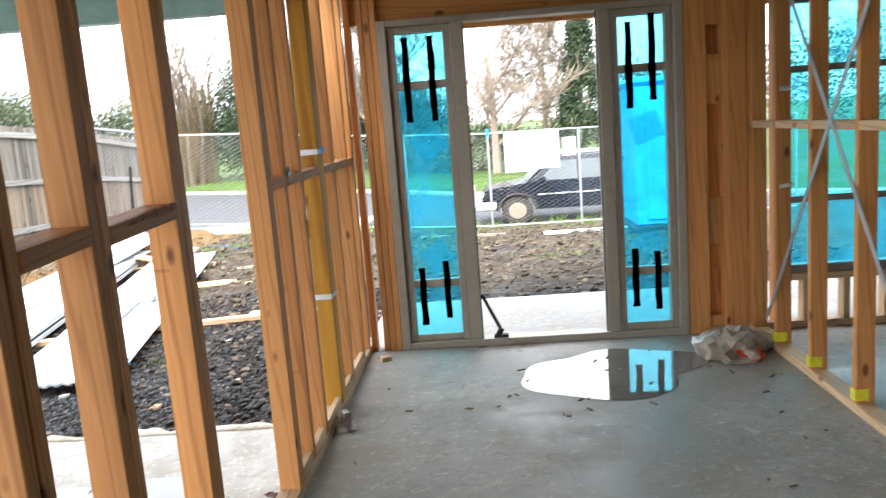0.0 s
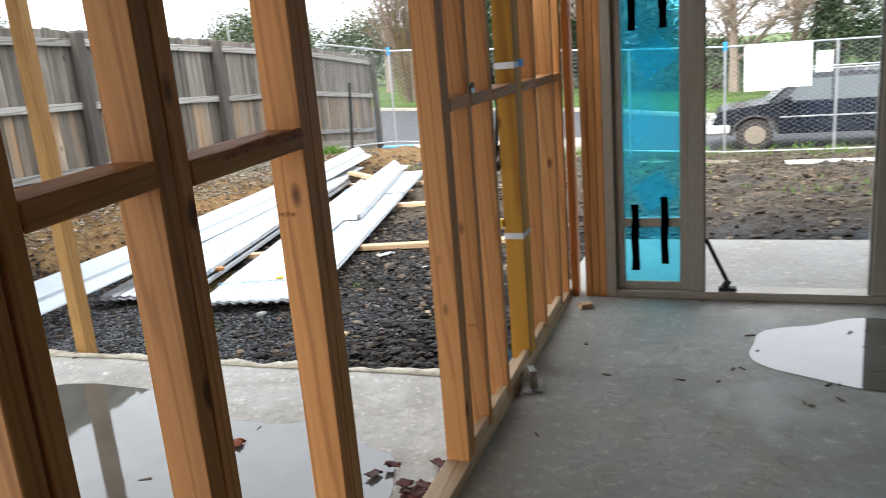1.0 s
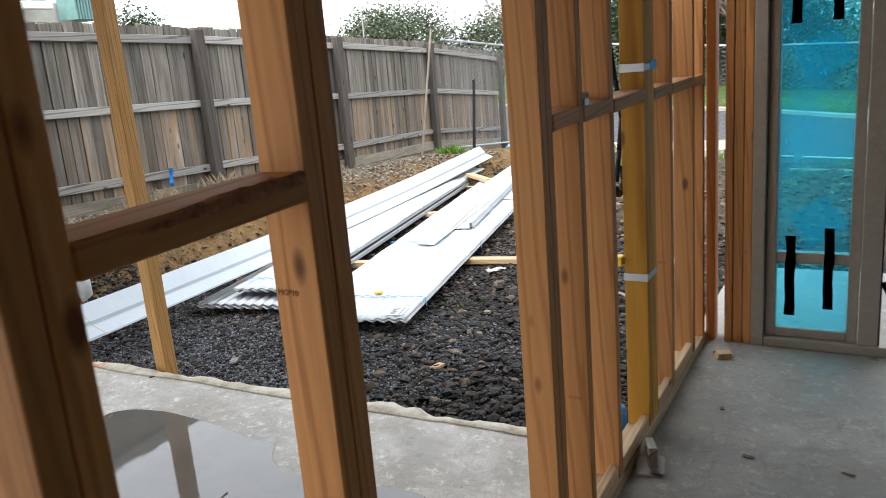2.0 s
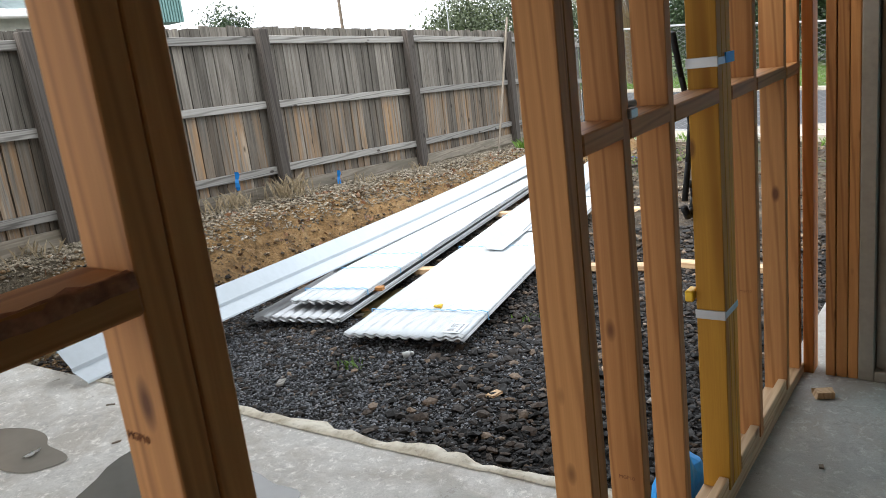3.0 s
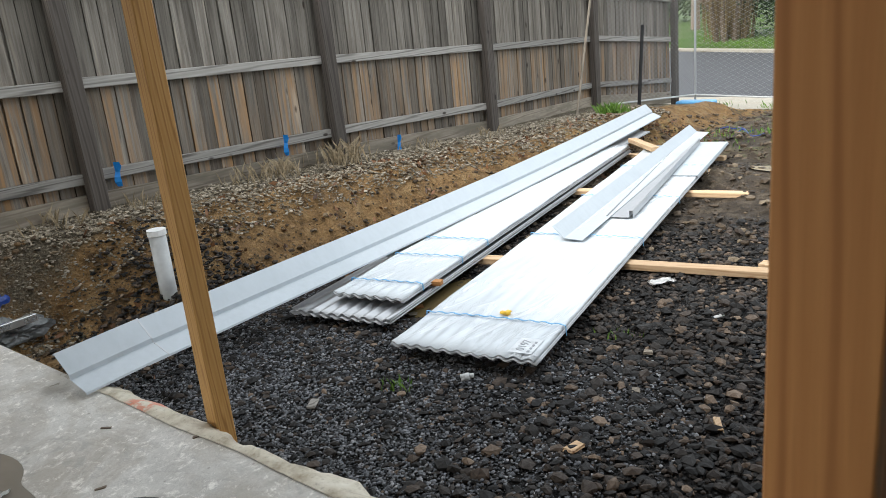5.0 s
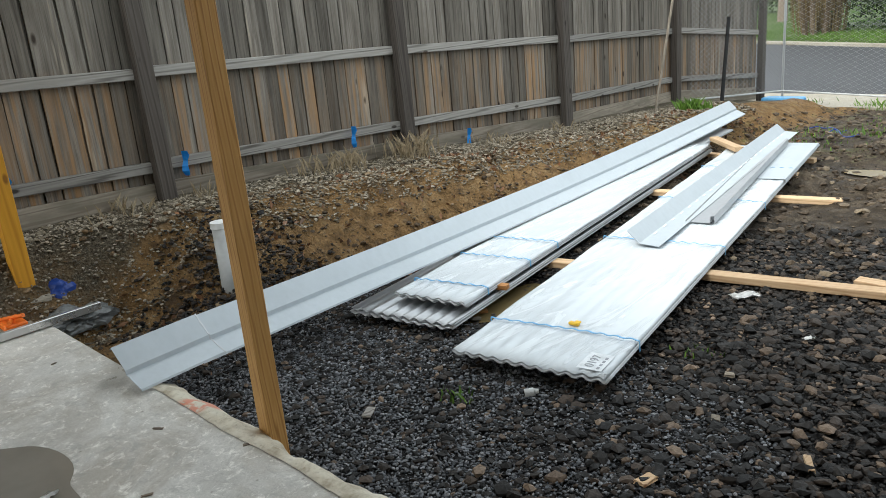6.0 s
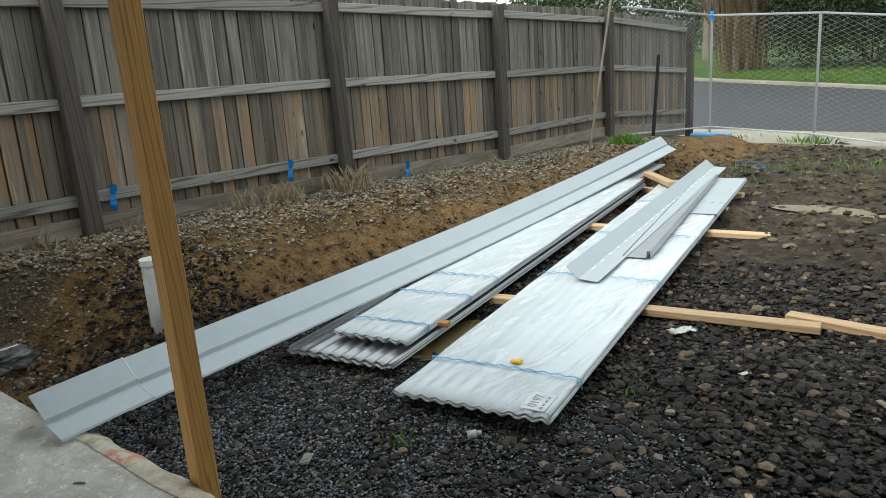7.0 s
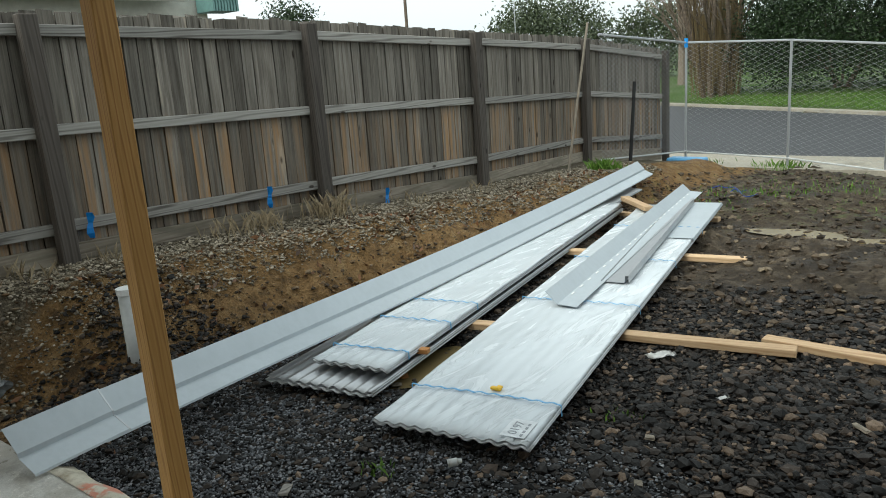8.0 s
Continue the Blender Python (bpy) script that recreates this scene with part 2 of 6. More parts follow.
CLAYC = stone_mat("clay_clods", [(0.0, (0.03, 0.022, 0.015)), (0.5, (0.09, 0.058, 0.03)), (0.85, (0.2, 0.125, 0.06)), (1.0, (0.30, 0.23, 0.15))])
CLOD = stone_mat("mud_clods", [(0.0, (0.028, 0.02, 0.013)), (0.5, (0.075, 0.052, 0.032)), (0.85, (0.13, 0.094, 0.06)), (1.0, (0.24, 0.185, 0.12))])


def metal_mat(name, col, rough, metal):
    m = Mat(name, rough, metal)
    n, k = m.noise(m.coords((1, 1, 0.1)), 25, 4), m.noise(m.coords(), 3.5, 4)
    c = m.mix(m.grey(n, 0.4, 0.75, 0.0, 0.25), col, tuple(v * 0.72 for v in col))
    c = m.mix(m.grey(k, 0.5, 0.75, 0.0, 0.25), c, tuple(v * 0.8 for v in col))
    m.color(c)
    m.rough(m.grey(k, 0.3, 0.7, rough - 0.05, rough + 0.08))
    m.bump(k, 0.03, 0.01)
    return m.m


STEEL = metal_mat("prepainted_pale_steel", (0.43, 0.475, 0.505), 0.36, 0.1)
GALV = metal_mat("galvanised_steel", (0.45, 0.46, 0.47), 0.42, 0.75)
ALU = flat("taupe_window_aluminium", (0.36, 0.33, 0.28), 0.45, 0.3, 0.06, 40, 0.03)


def wrap_mat():
    """Wrinkled clear film lying on white sheets: long creases, taut and loose stretches."""
    m = Mat("clear_film_on_white_steel", 0.22, 0.0)
    along = m.coords((1, 0.16, 1))
    w, f, g = m.noise(along, 9, 4, 0.55, 1.8), m.noise(m.coords((1, 0.35, 1)), 30, 4, 0.6, 1.2), m.noise(m.coords((1, 0.6, 1)), 2.0, 3)
    c = m.mix(m.grey(w, 0.4, 0.7), (0.60, 0.645, 0.675), (0.67, 0.71, 0.735))
    m.color(c)
    m.rough(m.grey(w, 0.35, 0.7, 0.14, 0.34))
    loose = m.grey(g, 0.46, 0.60, 0.04, 1.0)
    crease = m.grey(m.math("ABSOLUTE", m.math("SUBTRACT", w, 0.5)), 0.0, 0.03, 1.0, 0.0)
    h = m.math("ADD", m.math("MULTIPLY", w, 0.8), m.math("MULTIPLY", f, 0.25))
    m.bump(m.math("MULTIPLY", loose, m.math("ADD", h, m.math("MULTIPLY", crease, 0.35))), 0.5, 0.02)
    return m.m


WRAP = wrap_mat()


def film_mat():
    """Blue protective film on window glass: tinted, part clear and part cloudy."""
    m = Mat("blue_protective_film", 0.08)
    n, f = m.noise(m.coords(rnd=5.0), 2.2, 4, 0.6, 0.7), m.noise(m.coords((1, 1, 0.4)), 22, 3, 0.6, 1.0)
    tr = m.n.new("ShaderNodeBsdfTransparent")
    tr.inputs["Color"].default_value = (0.40, 0.83, 0.92, 1)
    m.color((0.02, 0.42, 0.66))
    tl = m.n.new("ShaderNodeBsdfTranslucent")
    tl.inputs["Color"].default_value = (0.04, 0.62, 0.88, 1)
    half = m.n.new("ShaderNodeMixShader")
    half.inputs[0].default_value = 0.6
    m.link(m.b.outputs[0], half.inputs[1])
    m.link(tl.outputs[0], half.inputs[2])
    m.bump(m.math("ADD", n, m.math("MULTIPLY", f, 0.25)), 0.25, 0.02)
    mx = m.n.new("ShaderNodeMixShader")
    m.link(m.grey(n, 0.42, 0.66, 0.10, 0.36), mx.inputs[0])
    m.link(tr.outputs[0], mx.inputs[1])
    m.link(half.outputs[0], mx.inputs[2])
    m.link(mx.outputs[0], m.n["Material Output"].inputs[0])
    return m.m


FILM = film_mat()
FILMMARK = flat("paler_blue_film_print", (0.03, 0.50, 0.74), 0.3, 0.0, 0.05)
BLACK = flat("black_strap", (0.008, 0.008, 0.009), 0.7, 0, 0.2)
NAVY = flat("deep_blue_plastic", (0.012, 0.05, 0.26), 0.4, 0, 0.15)
BLUE = flat("blue_plastic", (0.012, 0.30, 0.78), 0.45, 0, 0.1)
CYAN = flat("blue_site_cabin_plastic", (0.01, 0.36, 0.78), 0.4, 0, 0.08, 4)
STRAP = flat("blue_packing_strap", (0.12, 0.36, 0.62), 0.4, 0, 0.1)
WHITE = flat("white_paint", (0.78, 0.78, 0.76), 0.5, 0, 0.04)
PAPER = flat("white_paper", (0.8, 0.8, 0.78), 0.8, 0, 0.04)
PVC = flat("grey_white_pvc", (0.50, 0.51, 0.50), 0.5, 0, 0.1, 14)
ORANGE = flat("orange_plastic", (0.85, 0.18, 0.02), 0.45, 0, 0.1)
YELLOW = flat("yellow_plastic", (0.80, 0.48, 0.02), 0.45, 0, 0.1)
YMARK = flat("yellow_marking_paint", (0.75, 0.70, 0.04), 0.6, 0, 0.1)
DARKWOOD = flat("dark_steel_stake", (0.012, 0.012, 0.013), 0.6, 0.3, 0.2)


def membrane_mat():
    """Creased cream plastic with dirt and one faded red print."""
    m = Mat("cream_membrane", 0.5)
    p = m.worldpos()
    n, f = m.noise(p, 9, 5, 0.65), m.noise(p, 45, 4)
    c = m.ramp(n, [(0.3, (0.30, 0.25, 0.17)), (0.5, (0.58, 0.53, 0.42)), (0.7, (0.70, 0.66, 0.56))])
    c = m.mix(m.grey(f, 0.55, 0.7, 0.0, 0.5), c, (0.22, 0.17, 0.11))
    band = m.math("MULTIPLY", m.grey(m.pos("X"), -3.06, -3.02), m.grey(m.pos("X"), -2.86, -2.90))
    c = m.mix(m.math("MULTIPLY", band, m.grey(m.noise(p, 17, 3), 0.42, 0.52, 0.0, 0.75)), c, (0.62, 0.16, 0.08))
    m.color(c)
    m.bump(m.math("ADD", n, m.math("MULTIPLY", f, 0.3)), 0.5, 0.01)
    return m.m


MEMBR = membrane_mat()
SARK = flat("green_grey_sarking", (0.16, 0.30, 0.28), 0.5, 0, 0.12, 9)
CEIL = flat("added_roof_underside", (0.42, 0.39, 0.35), 0.8, 0, 0.15, 5)
WALLP = flat("raw_wall_lining", (0.22, 0.16, 0.10), 0.8, 0, 0.15, 5)
LEAFRED = flat("wet_dead_leaf", (0.20, 0.05, 0.03), 0.5, 0, 0.3, 30)
LEAFOR = flat("orange_dead_leaf", (0.55, 0.12, 0.01), 0.5, 0, 0.3, 30)
ASPHALT = flat("asphalt", (0.052, 0.054, 0.058), 0.75, 0, 0.3, 60, 0.4)
PAINT = flat("dark_navy_car_paint", (0.007, 0.009, 0.015), 0.22, 0.0, 0.05, 10, 0.0)
CREAM = flat("pale_bumper_plastic", (0.55, 0.54, 0.50), 0.5, 0, 0.1)
GLASSC = flat("dark_car_glass", (0.20, 0.23, 0.24), 0.06, 0, 0.03)
TYRE = flat("muddy_tyre", (0.05, 0.042, 0.035), 0.9, 0, 0.25)
RIM = flat("tan_steel_rim", (0.34, 0.29, 0.22), 0.5, 0.3, 0.15)
CHROME = flat("bright_trim", (0.65, 0.65, 0.64), 0.3, 0.8, 0.03)
RAG = flat("crumpled_kraft_wrapping", (0.36, 0.31, 0.26), 0.7, 0, 0.25, 12, 0.3)
REDPL = flat("red_plastic", (0.60, 0.05, 0.02), 0.5, 0, 0.1)
ROOFM = flat("grey_green_roof_steel", (0.27, 0.34, 0.34), 0.5, 0.2, 0.12, 4)
BRICKW = flat("cream_house_wall", (0.62, 0.60, 0.54), 0.8, 0, 0.08, 9)
BARK = flat("grey_brown_bark", (0.17, 0.13, 0.095), 0.9, 0, 0.3, 9, 0.6)
STAMP = flat("faded_brown_stamp", (0.24, 0.09, 0.035), 0.8, 0, 0.2)
BARKRED = flat("red_brown_bark", (0.36, 0.16, 0.085), 0.85, 0, 0.36, 60, 0.8)
GREYPL = flat("dull_grey_plastic", (0.16, 0.17, 0.17), 0.35, 0, 0.3, 14)
PINK = flat("faded_pink_plastic", (0.62, 0.16, 0.20), 0.5, 0, 0.15)
DRY = flat("dry_straw", (0.34, 0.27, 0.17), 0.9, 0, 0.25)
TWIG = flat("pale_bare_twigs", (0.24, 0.19, 0.145), 0.9, 0, 0.2, 9)


def leaf_mat(name, a, b):
    m = Mat(name, 0.55)
    m.color(m.ramp(m.island(), [(0.0, a), (1.0, b)]))
    return m.m


LEAFD = leaf_mat("dark_green_leaves", (0.007, 0.02, 0.005), (0.03, 0.06, 0.014))
LEAFM = leaf_mat("grey_green_leaves", (0.035, 0.05, 0.022), (0.10, 0.125, 0.06))
LEAFC = leaf_mat("conifer_needles", (0.014, 0.034, 0.012), (0.05, 0.08, 0.03))
SHOOT = leaf_mat("brown_green_shoots", (0.10, 0.065, 0.03), (0.19, 0.14, 0.06))
LITTER = leaf_mat("brown_leaf_litter", (0.05, 0.025, 0.012), (0.22, 0.10, 0.04))
GRASS = leaf_mat("grass_blades", (0.05, 0.12, 0.010), (0.15, 0.27, 0.035))


def water_mat(name, col, rough):
    m = Mat(name, rough, spec=0.8 if rough < 0.1 else 0.3)
    n = m.noise(m.worldpos(), 2.6, 4, 0.6)
    m.color(m.mix(m.grey(n, 0.35, 0.7), col, tuple(v * 0.75 for v in col)))
    m.rough(m.grey(n, 0.35, 0.7, rough, rough + 0.03))
    m.bump(m.noise(m.worldpos(), 9, 2), 0.02, 0.01)
    return m.m


PUDDLE = water_mat("shallow_water_on_concrete", (0.15, 0.145, 0.13), 0.02)
MUDWATER = water_mat("muddy_water", (0.20, 0.15, 0.07), 0.22)


# ---- building helpers ----
def root(name, label, category, group="", kind="", at=(0, 0, 0)):
    e = new(name)
    e.empty_display_size = 0.1
    e.location = at
    return tagged(e, label, category, group, kind)


def mesh_of(bm, name, mat, smooth=False):
    me = bpy.data.meshes.new(name)
    bm.to_mesh(me)
    bm.free()
    me.materials.append(mat)
    if smooth:
        for p in me.polygons:
            p.use_smooth = True
    return me


def part(name, bm, mat, parent=None, label="", smooth=False, m=None):
    """Links a bmesh (or a mesh) as one mesh object under a thing, placed in the world."""
    me = bm if isinstance(bm, bpy.types.Mesh) else mesh_of(bm, name, mat, smooth)
    ob = new(name, me)
    w = m if m is not None else Matrix()
    if parent is not None:
        ob.parent = parent
        up, chain = Matrix(), parent
        while chain is not None:
            up = chain.matrix_basis @ up
            chain = chain.parent
        ob.matrix_basis = up.inverted() @ w
    else:
        ob.matrix_basis = w
    if label:
        ob["label"] = label
    return ob


def raw(name, verts, faces, mat, parent=None, label="", smooth=False):
    me = bpy.data.meshes.new(name)
    me.from_pydata([tuple(v) for v in verts], [], [tuple(f) for f in faces])
    me.update()
    me.materials.append(mat)
    if smooth:
        me.polygons.foreach_set("use_smooth", [True] * len(me.polygons))
    return part(name, me, mat, parent, label)


def box(bm, lo, hi, bevel=0.0):
    """A box from corner to corner, with bevelled edges."""
    c = [(a + b) / 2 for a, b in zip(lo, hi)]
    s = [abs(b - a) for a, b in zip(lo, hi)]
    r = bmesh.ops.create_cube(bm, size=1, matrix=Matrix.Translation(c) @ Matrix.Diagonal((*s, 1)))
    if bevel:
        es = list({e for v in r["verts"] for e in v.link_edges})
        bmesh.ops.bevel(bm, geom=es, offset=bevel, segments=1, affect="EDGES", profile=0.5)
    return bm


def tube(bm, a, b, r0, r1=None, n=10, caps=True):
    a, b = Vector(a), Vector(b)
    d = b - a
    m = Matrix.Translation((a + b) / 2) @ d.to_track_quat("Z", "Y").to_matrix().to_4x4()
    bmesh.ops.create_cone(bm, cap_ends=caps, segments=n, radius1=r0, radius2=r0 if r1 is None else r1, depth=d.length, matrix=m)
    return bm


def lumber(name, a, b, w, d, mat, parent=None, label="", up=(1, 0, 0), bevel=0.003, bow=0.0):
    """A sawn stick from a to b (centres of its ends); w lies along up's side, d across. The grain runs along local z."""
    a, b = Vector(a), Vector(b)
    z = (b - a).normalized()
    x = Vector(up) - z * z.dot(Vector(up))
    x.normalize()
    y = z.cross(x)
    m = Matrix((x, y, z)).transposed().to_4x4()
    m.translation = a
    L = (b - a).length
    bm = bmesh.new()
    box(bm, (-w / 2, -d / 2, 0), (w / 2, d / 2, L), bevel)
    return part(name, bm, mat, parent, label, m=m)


def blob_outline(cx, cy, rx, ry, n, seed, rough=0.25, turn=0.0):
    """An irregular closed outline, as for a puddle or a stain."""
    r = random.Random(seed)
    ph = [r.uniform(0, 6.28) for _ in range(5)]
    out = []
    for i in range(n):
        a = 2 * math.pi * i / n
        k = 1 + rough * sum(math.sin((j + 2) * a + ph[j]) / (j + 1.6) for j in range(5)) * 0.6
        px, py = rx * k * math.cos(a), ry * k * math.sin(a)
        out.append((cx + px * math.cos(turn) - py * math.sin(turn), cy + px * math.sin(turn) + py * math.cos(turn)))
    return out


def puddle(name, z, outline, mat, label):
    bm = bmesh.new()
    vs = [bm.verts.new((x, y, z)) for x, y in outline]
    bm.faces.new(vs)
    bmesh.ops.triangulate(bm, faces=bm.faces[:])
    return tagged(part(name, bm, mat), label, "puddle")


def lerp_table(t, v):
    for (a, p), (b, q) in zip(t, t[1:]):
        if v <= b:
            k = max(0.0, (v - a) / (b - a))
            return p + (q - p) * k
    return t[-1][1]


def smooth(a, b, v):
    k = min(1.0, max(0.0, (v - a) / (b - a)))
    return k * k * (3 - 2 * k)


YARD = [(3, -0.20), (8.5, -0.20), (12, -0.28), (15.5, -0.44), (17.0, -0.52), (17.6, -1.02), (24, -1.02), (60, -1.02)]
BANK = [(3, 0.36), (5, 0.36), (7.3, 0.27), (9.6, 0.15), (12.2, 0.05), (14.4, -0.18), (17.0, -0.82), (17.6, -1.02), (60, -1.02)]


def road_z(x):
    """The road falls a little to the east."""
    return -0.785 - 0.17 * smooth(-4.0, 1.0, x)


def kerb_y(x):
    """The far kerb's line."""
    return 25.9 - 0.634 * x


def land(x, y):
    """The height of the ground."""
    z = lerp_table(YARD, y)
    b = lerp_table(BANK, y)
    z -= 0.27 * smooth(-3.6, 1.0, x) * smooth(9.0, 15.5, y) * smooth(17.6, 17.0, y)
    edge = 0.16 * noise.noise((x * 0.9, y * 0.9, 3.1)) + 0.06 * noise.noise((x * 4, y * 4, 1.7))
    away = 0.45 * smooth(4.9, 4.1, y)
    k = smooth(-4.05 - away, -4.75 - 0.7 * away, x + edge)
    z = z + (b - z) * k + 0.04 * smooth(-4.8, -5.4, x) * smooth(14, 12, y)
    k2 = smooth(0, 0.6, y - kerb_y(x))
    z = z + (0.35 - 0.17 * smooth(-4.0, 1.0, x)) * k2 + 0.03 * max(0.0, min(14.0, y - kerb_y(x)))
    rough = smooth(3.9, 4.6, y) * smooth(17.6, 15.5, y)
    amp = 0.016 + 0.065 * smooth(7.0, 9.5, y) * smooth(-4.4, -3.4, x) + 0.055 * smooth(-4.0, -4.4, x) * smooth(-5.2, -4.7, x)
    z += rough * amp * (noise.noise((x * 1.3, y * 1.3, 0)) + 0.6 * noise.noise((x * 3.7, y * 3.7, 5)) + 0.55 * noise.noise((x * 9, y * 9, 9)) + 0.35 * noise.noise((x * 21, y * 21, 4)))
    for px, py, pr in ((-2.15, 10.33, 0.55), (-1.45, 10.2, 0.45), (-2.95, 5.95, 0.4)):
        k = smooth(pr * 1.3, pr * 0.7, math.hypot(x - px, y - py))
        if k:
            z = z * (1 - k) + (lerp_table(YARD, py) - 0.03) * k
    z += 0.13 * math.exp(-((x + 4.25) ** 2 / 0.16 + (y - 4.75) ** 2 / 0.2))
    z += rough * 0.12 * math.exp(-((x + 1.2) ** 2 / 0.5 + (y - 8.9) ** 2 / 0.9))
    return z


# ---- ground and street ----
def axis(fine_lo, fine_hi, step, far_lo, far_hi):
    vals = list(np.arange(fine_lo, fine_hi + 1e-6, step))
    s, v = step, fine_lo
    while v > far_lo:
        s *= 1.25
        v -= s
        vals.insert(0, max(v, far_lo))
    s, v = step, fine_hi
    while v < far_hi:
        s *= 1.25
        v += s
        vals.append(min(v, far_hi))
    return vals


gx, gy = axis(-6.2, 3.6, 0.07, -420, 420), axis(3.7, 16.0, 0.07, -420, 620)
gverts = [(x, y, land(x, y) if abs(x) < 90 and y > 3 and y < 90 else (-0.5 if y < 3 else land(max(-90, min(90, x)), min(90, y)))) for y in gy for x in gx]
gw = len(gx)
gfaces = [(j * gw + i, j * gw + i + 1, (j + 1) * gw + i + 1, (j + 1) * gw + i) for j in range(len(gy) - 1) for i in range(gw - 1)]
ground = tagged(raw("ground", gverts, gfaces, GROUND, smooth=True), "muddy building site ground with clay bank and dark rock", "ground", kind="structure")

rv, rf = [], []
rxs = list(np.linspace(-80, 60, 71))
for x in rxs:
    rv += [(x, 17.45 + 0.05 * math.sin(x), road_z(x)), (x, kerb_y(x) - 0.25, road_z(x))]
rf = [(2 * i, 2 * i + 2, 2 * i + 3, 2 * i + 1) for i in range(len(rxs) - 1) if kerb_y(rxs[i + 1]) > 18.5]
road = tagged(raw("road", rv, rf, ASPHALT), "worn grey asphalt suburban street, wet patches", "road", kind="structure")
kv, kf = [], []
for x in rxs[:60]:
    y = kerb_y(x)
    zr = road_z(x)
    kv += [(x, y - 0.3, zr - 0.1), (x, y - 0.3, zr + 0.095), (x, y - 0.02, zr + 0.115), (x, y - 0.02, zr - 0.1)]
for i in range(59):
    for j in range(3):
        a = 4 * i + j
        kf.append((a, a + 1, a + 5, a + 4))
tagged(raw("kerb", kv, kf, PATHC), "pale concrete kerb along the far road edge", "kerb", kind="structure")
pv, pf = [], []
pxs = list(np.linspace(-9, -1.6, 31))
for i, x in enumerate(pxs):
    w = 0.12 * noise.noise((x * 1.3, 0, 0))
    y0, y1 = 15.35 + w, 17.3
    pv += [(x, y0, -0.40), (x, y1, -0.46), (x, y0, -0.6)]
for i in range(len(pxs) - 1):
    a = 3 * i
    pf += [(a, a + 3, a + 4, a + 1), (a + 2, a + 5, a + 3, a)]
tagged(raw("pavement", pv, pf, PATHC), "pale concrete crossover strip beside the road", "pavement", kind="structure")

# ---- slabs ----
bm = bmesh.new()
box(bm, (-0.1, -4.0, -0.45), (6.5, 5.30, 0.0), 0.006)
tagged(part("floor", bm, FLOORC), "damp grey concrete slab floor with stains", "floor", kind="structure")
bm = bmesh.new()
box(bm, (-4.62, -4.0, -0.45), (-0.1, 3.99, -0.012), 0.012)
for v in bm.verts:
    if v.co.y > 3.9:
        v.co.y += 0.032 * (v.co.x + 0.1)
tagged(part("porch_slab", bm, SLABC), "pale wet concrete porch slab with water stains", "floor", kind="structure")
bm = bmesh.new()
box(bm, (-0.1, 5.30, -0.4), (6.5, 6.72, -0.045), 0.012)
tagged(part("entry_slab", bm, ENTRYC), "pale concrete entry slab outside the doorway", "floor", kind="structure")

TOP = 2.40
# ---- left stud wall ----
wall_west = root("wall_west", "open pine stud frame wall with doorway gap", "wall", kind="structure")
SX = -0.042


def stud(y0, y1, wall, x=SX, mat=PINE, name="stud", label="", base=0.045, top=TOP - 0.045, depth=0.084):
    return lumber(name, (x, (y0 + y1) / 2, base), (x, (y0 + y1) / 2, top), depth, y1 - y0, mat, wall, label, bevel=0.002)


for y0, y1 in ((0.60, 0.638), (1.05, 1.088), (1.495, 1.533), (1.540, 1.578), (1.831, 1.870), (1.872, 1.912), (2.280, 2.320), (2.322, 2.364), (0.15, 0.188)):
    stud(y0, y1, wall_west)
for y0, y1 in ((3.150, 3.186), (3.188, 3.224), (3.415, 3.453), (3.692, 3.730), (4.455, 4.493), (4.866, 4.904), (5.085, 5.125)):
    stud(y0, y1, wall_west)
for y0, y1 in ((4.085, 4.126), (4.128, 4.169), (4.171, 4.210)):
    stud(y0, y1, wall_west, mat=LVL, name="laminated_stud", label="yellow laminated veneer stud")
NZ = 1.262
for y0, y1 in ((0.188, 0.60), (0.638, 1.05), (1.088, 1.495), (1.578, 1.831), (1.912, 2.280), (3.224, 3.415), (3.453, 3.692), (3.730, 4.085), (4.210, 4.455), (4.493, 4.866), (4.904, 5.085)):
    lumber("nogging", (SX, y0, NZ), (SX, y1, NZ + (0.006 if y0 > 2 else 0.012)), 0.09, 0.042, PINE, wall_west, bevel=0.003)
lumber("bottom_plate", (SX, 2.86, 0.0225), (SX, 5.16, 0.0225), 0.09, 0.045, PALE, wall_west)
lumber("bottom_plate", (SX, -2.0, 0.0225), (SX, 2.40, 0.0225), 0.09, 0.045, PALE, wall_west)
lumber("top_plate", (SX, -2.0, TOP - 0.0225), (SX, 5.16, TOP - 0.0225), 0.09, 0.045, PINE, wall_west)
# blocks on the plate between studs
for y0, y1 in ((3.234, 3.405), (3.465, 3.68), (3.74, 4.075), (4.22, 4.445), (4.503, 4.856)):
    lumber("packer", (-0.016, y0, 0.07), (-0.016, y1, 0.07), 0.03, 0.05, PALE, wall_west)
# galvanised ties on the laminated stud
for z in (0.625, 1.36):
    bm = bmesh.new()
    box(bm, (-0.086, 4.079, z - 0.014), (0.003, 4.0835, z + 0.014), 0.001)
    box(bm, (0.0005, 4.079, z - 0.010), (0.003, 4.210, z + 0.010), 0.001)
    part("tie_strap", bm, GALV, wall_west, "thin galvanised tie strap")
bm = bmesh.new()
box(bm, (0.0005, 4.15, 1.350), (0.0045, 4.235, 1.380), 0.001)
part("tie_tag", bm, BLUE, wall_west, "small blue printed tag")
bm = bmesh.new()
box(bm, (-0.004, 3.445, 1.284), (0.008, 3.485, 1.306), 0.003)
tube(bm, (-0.05, 3.43, 1.31), (0.005, 3.48, 1.315), 0.008, n=8)
part("frame_clip", bm, GALV, wall_west)
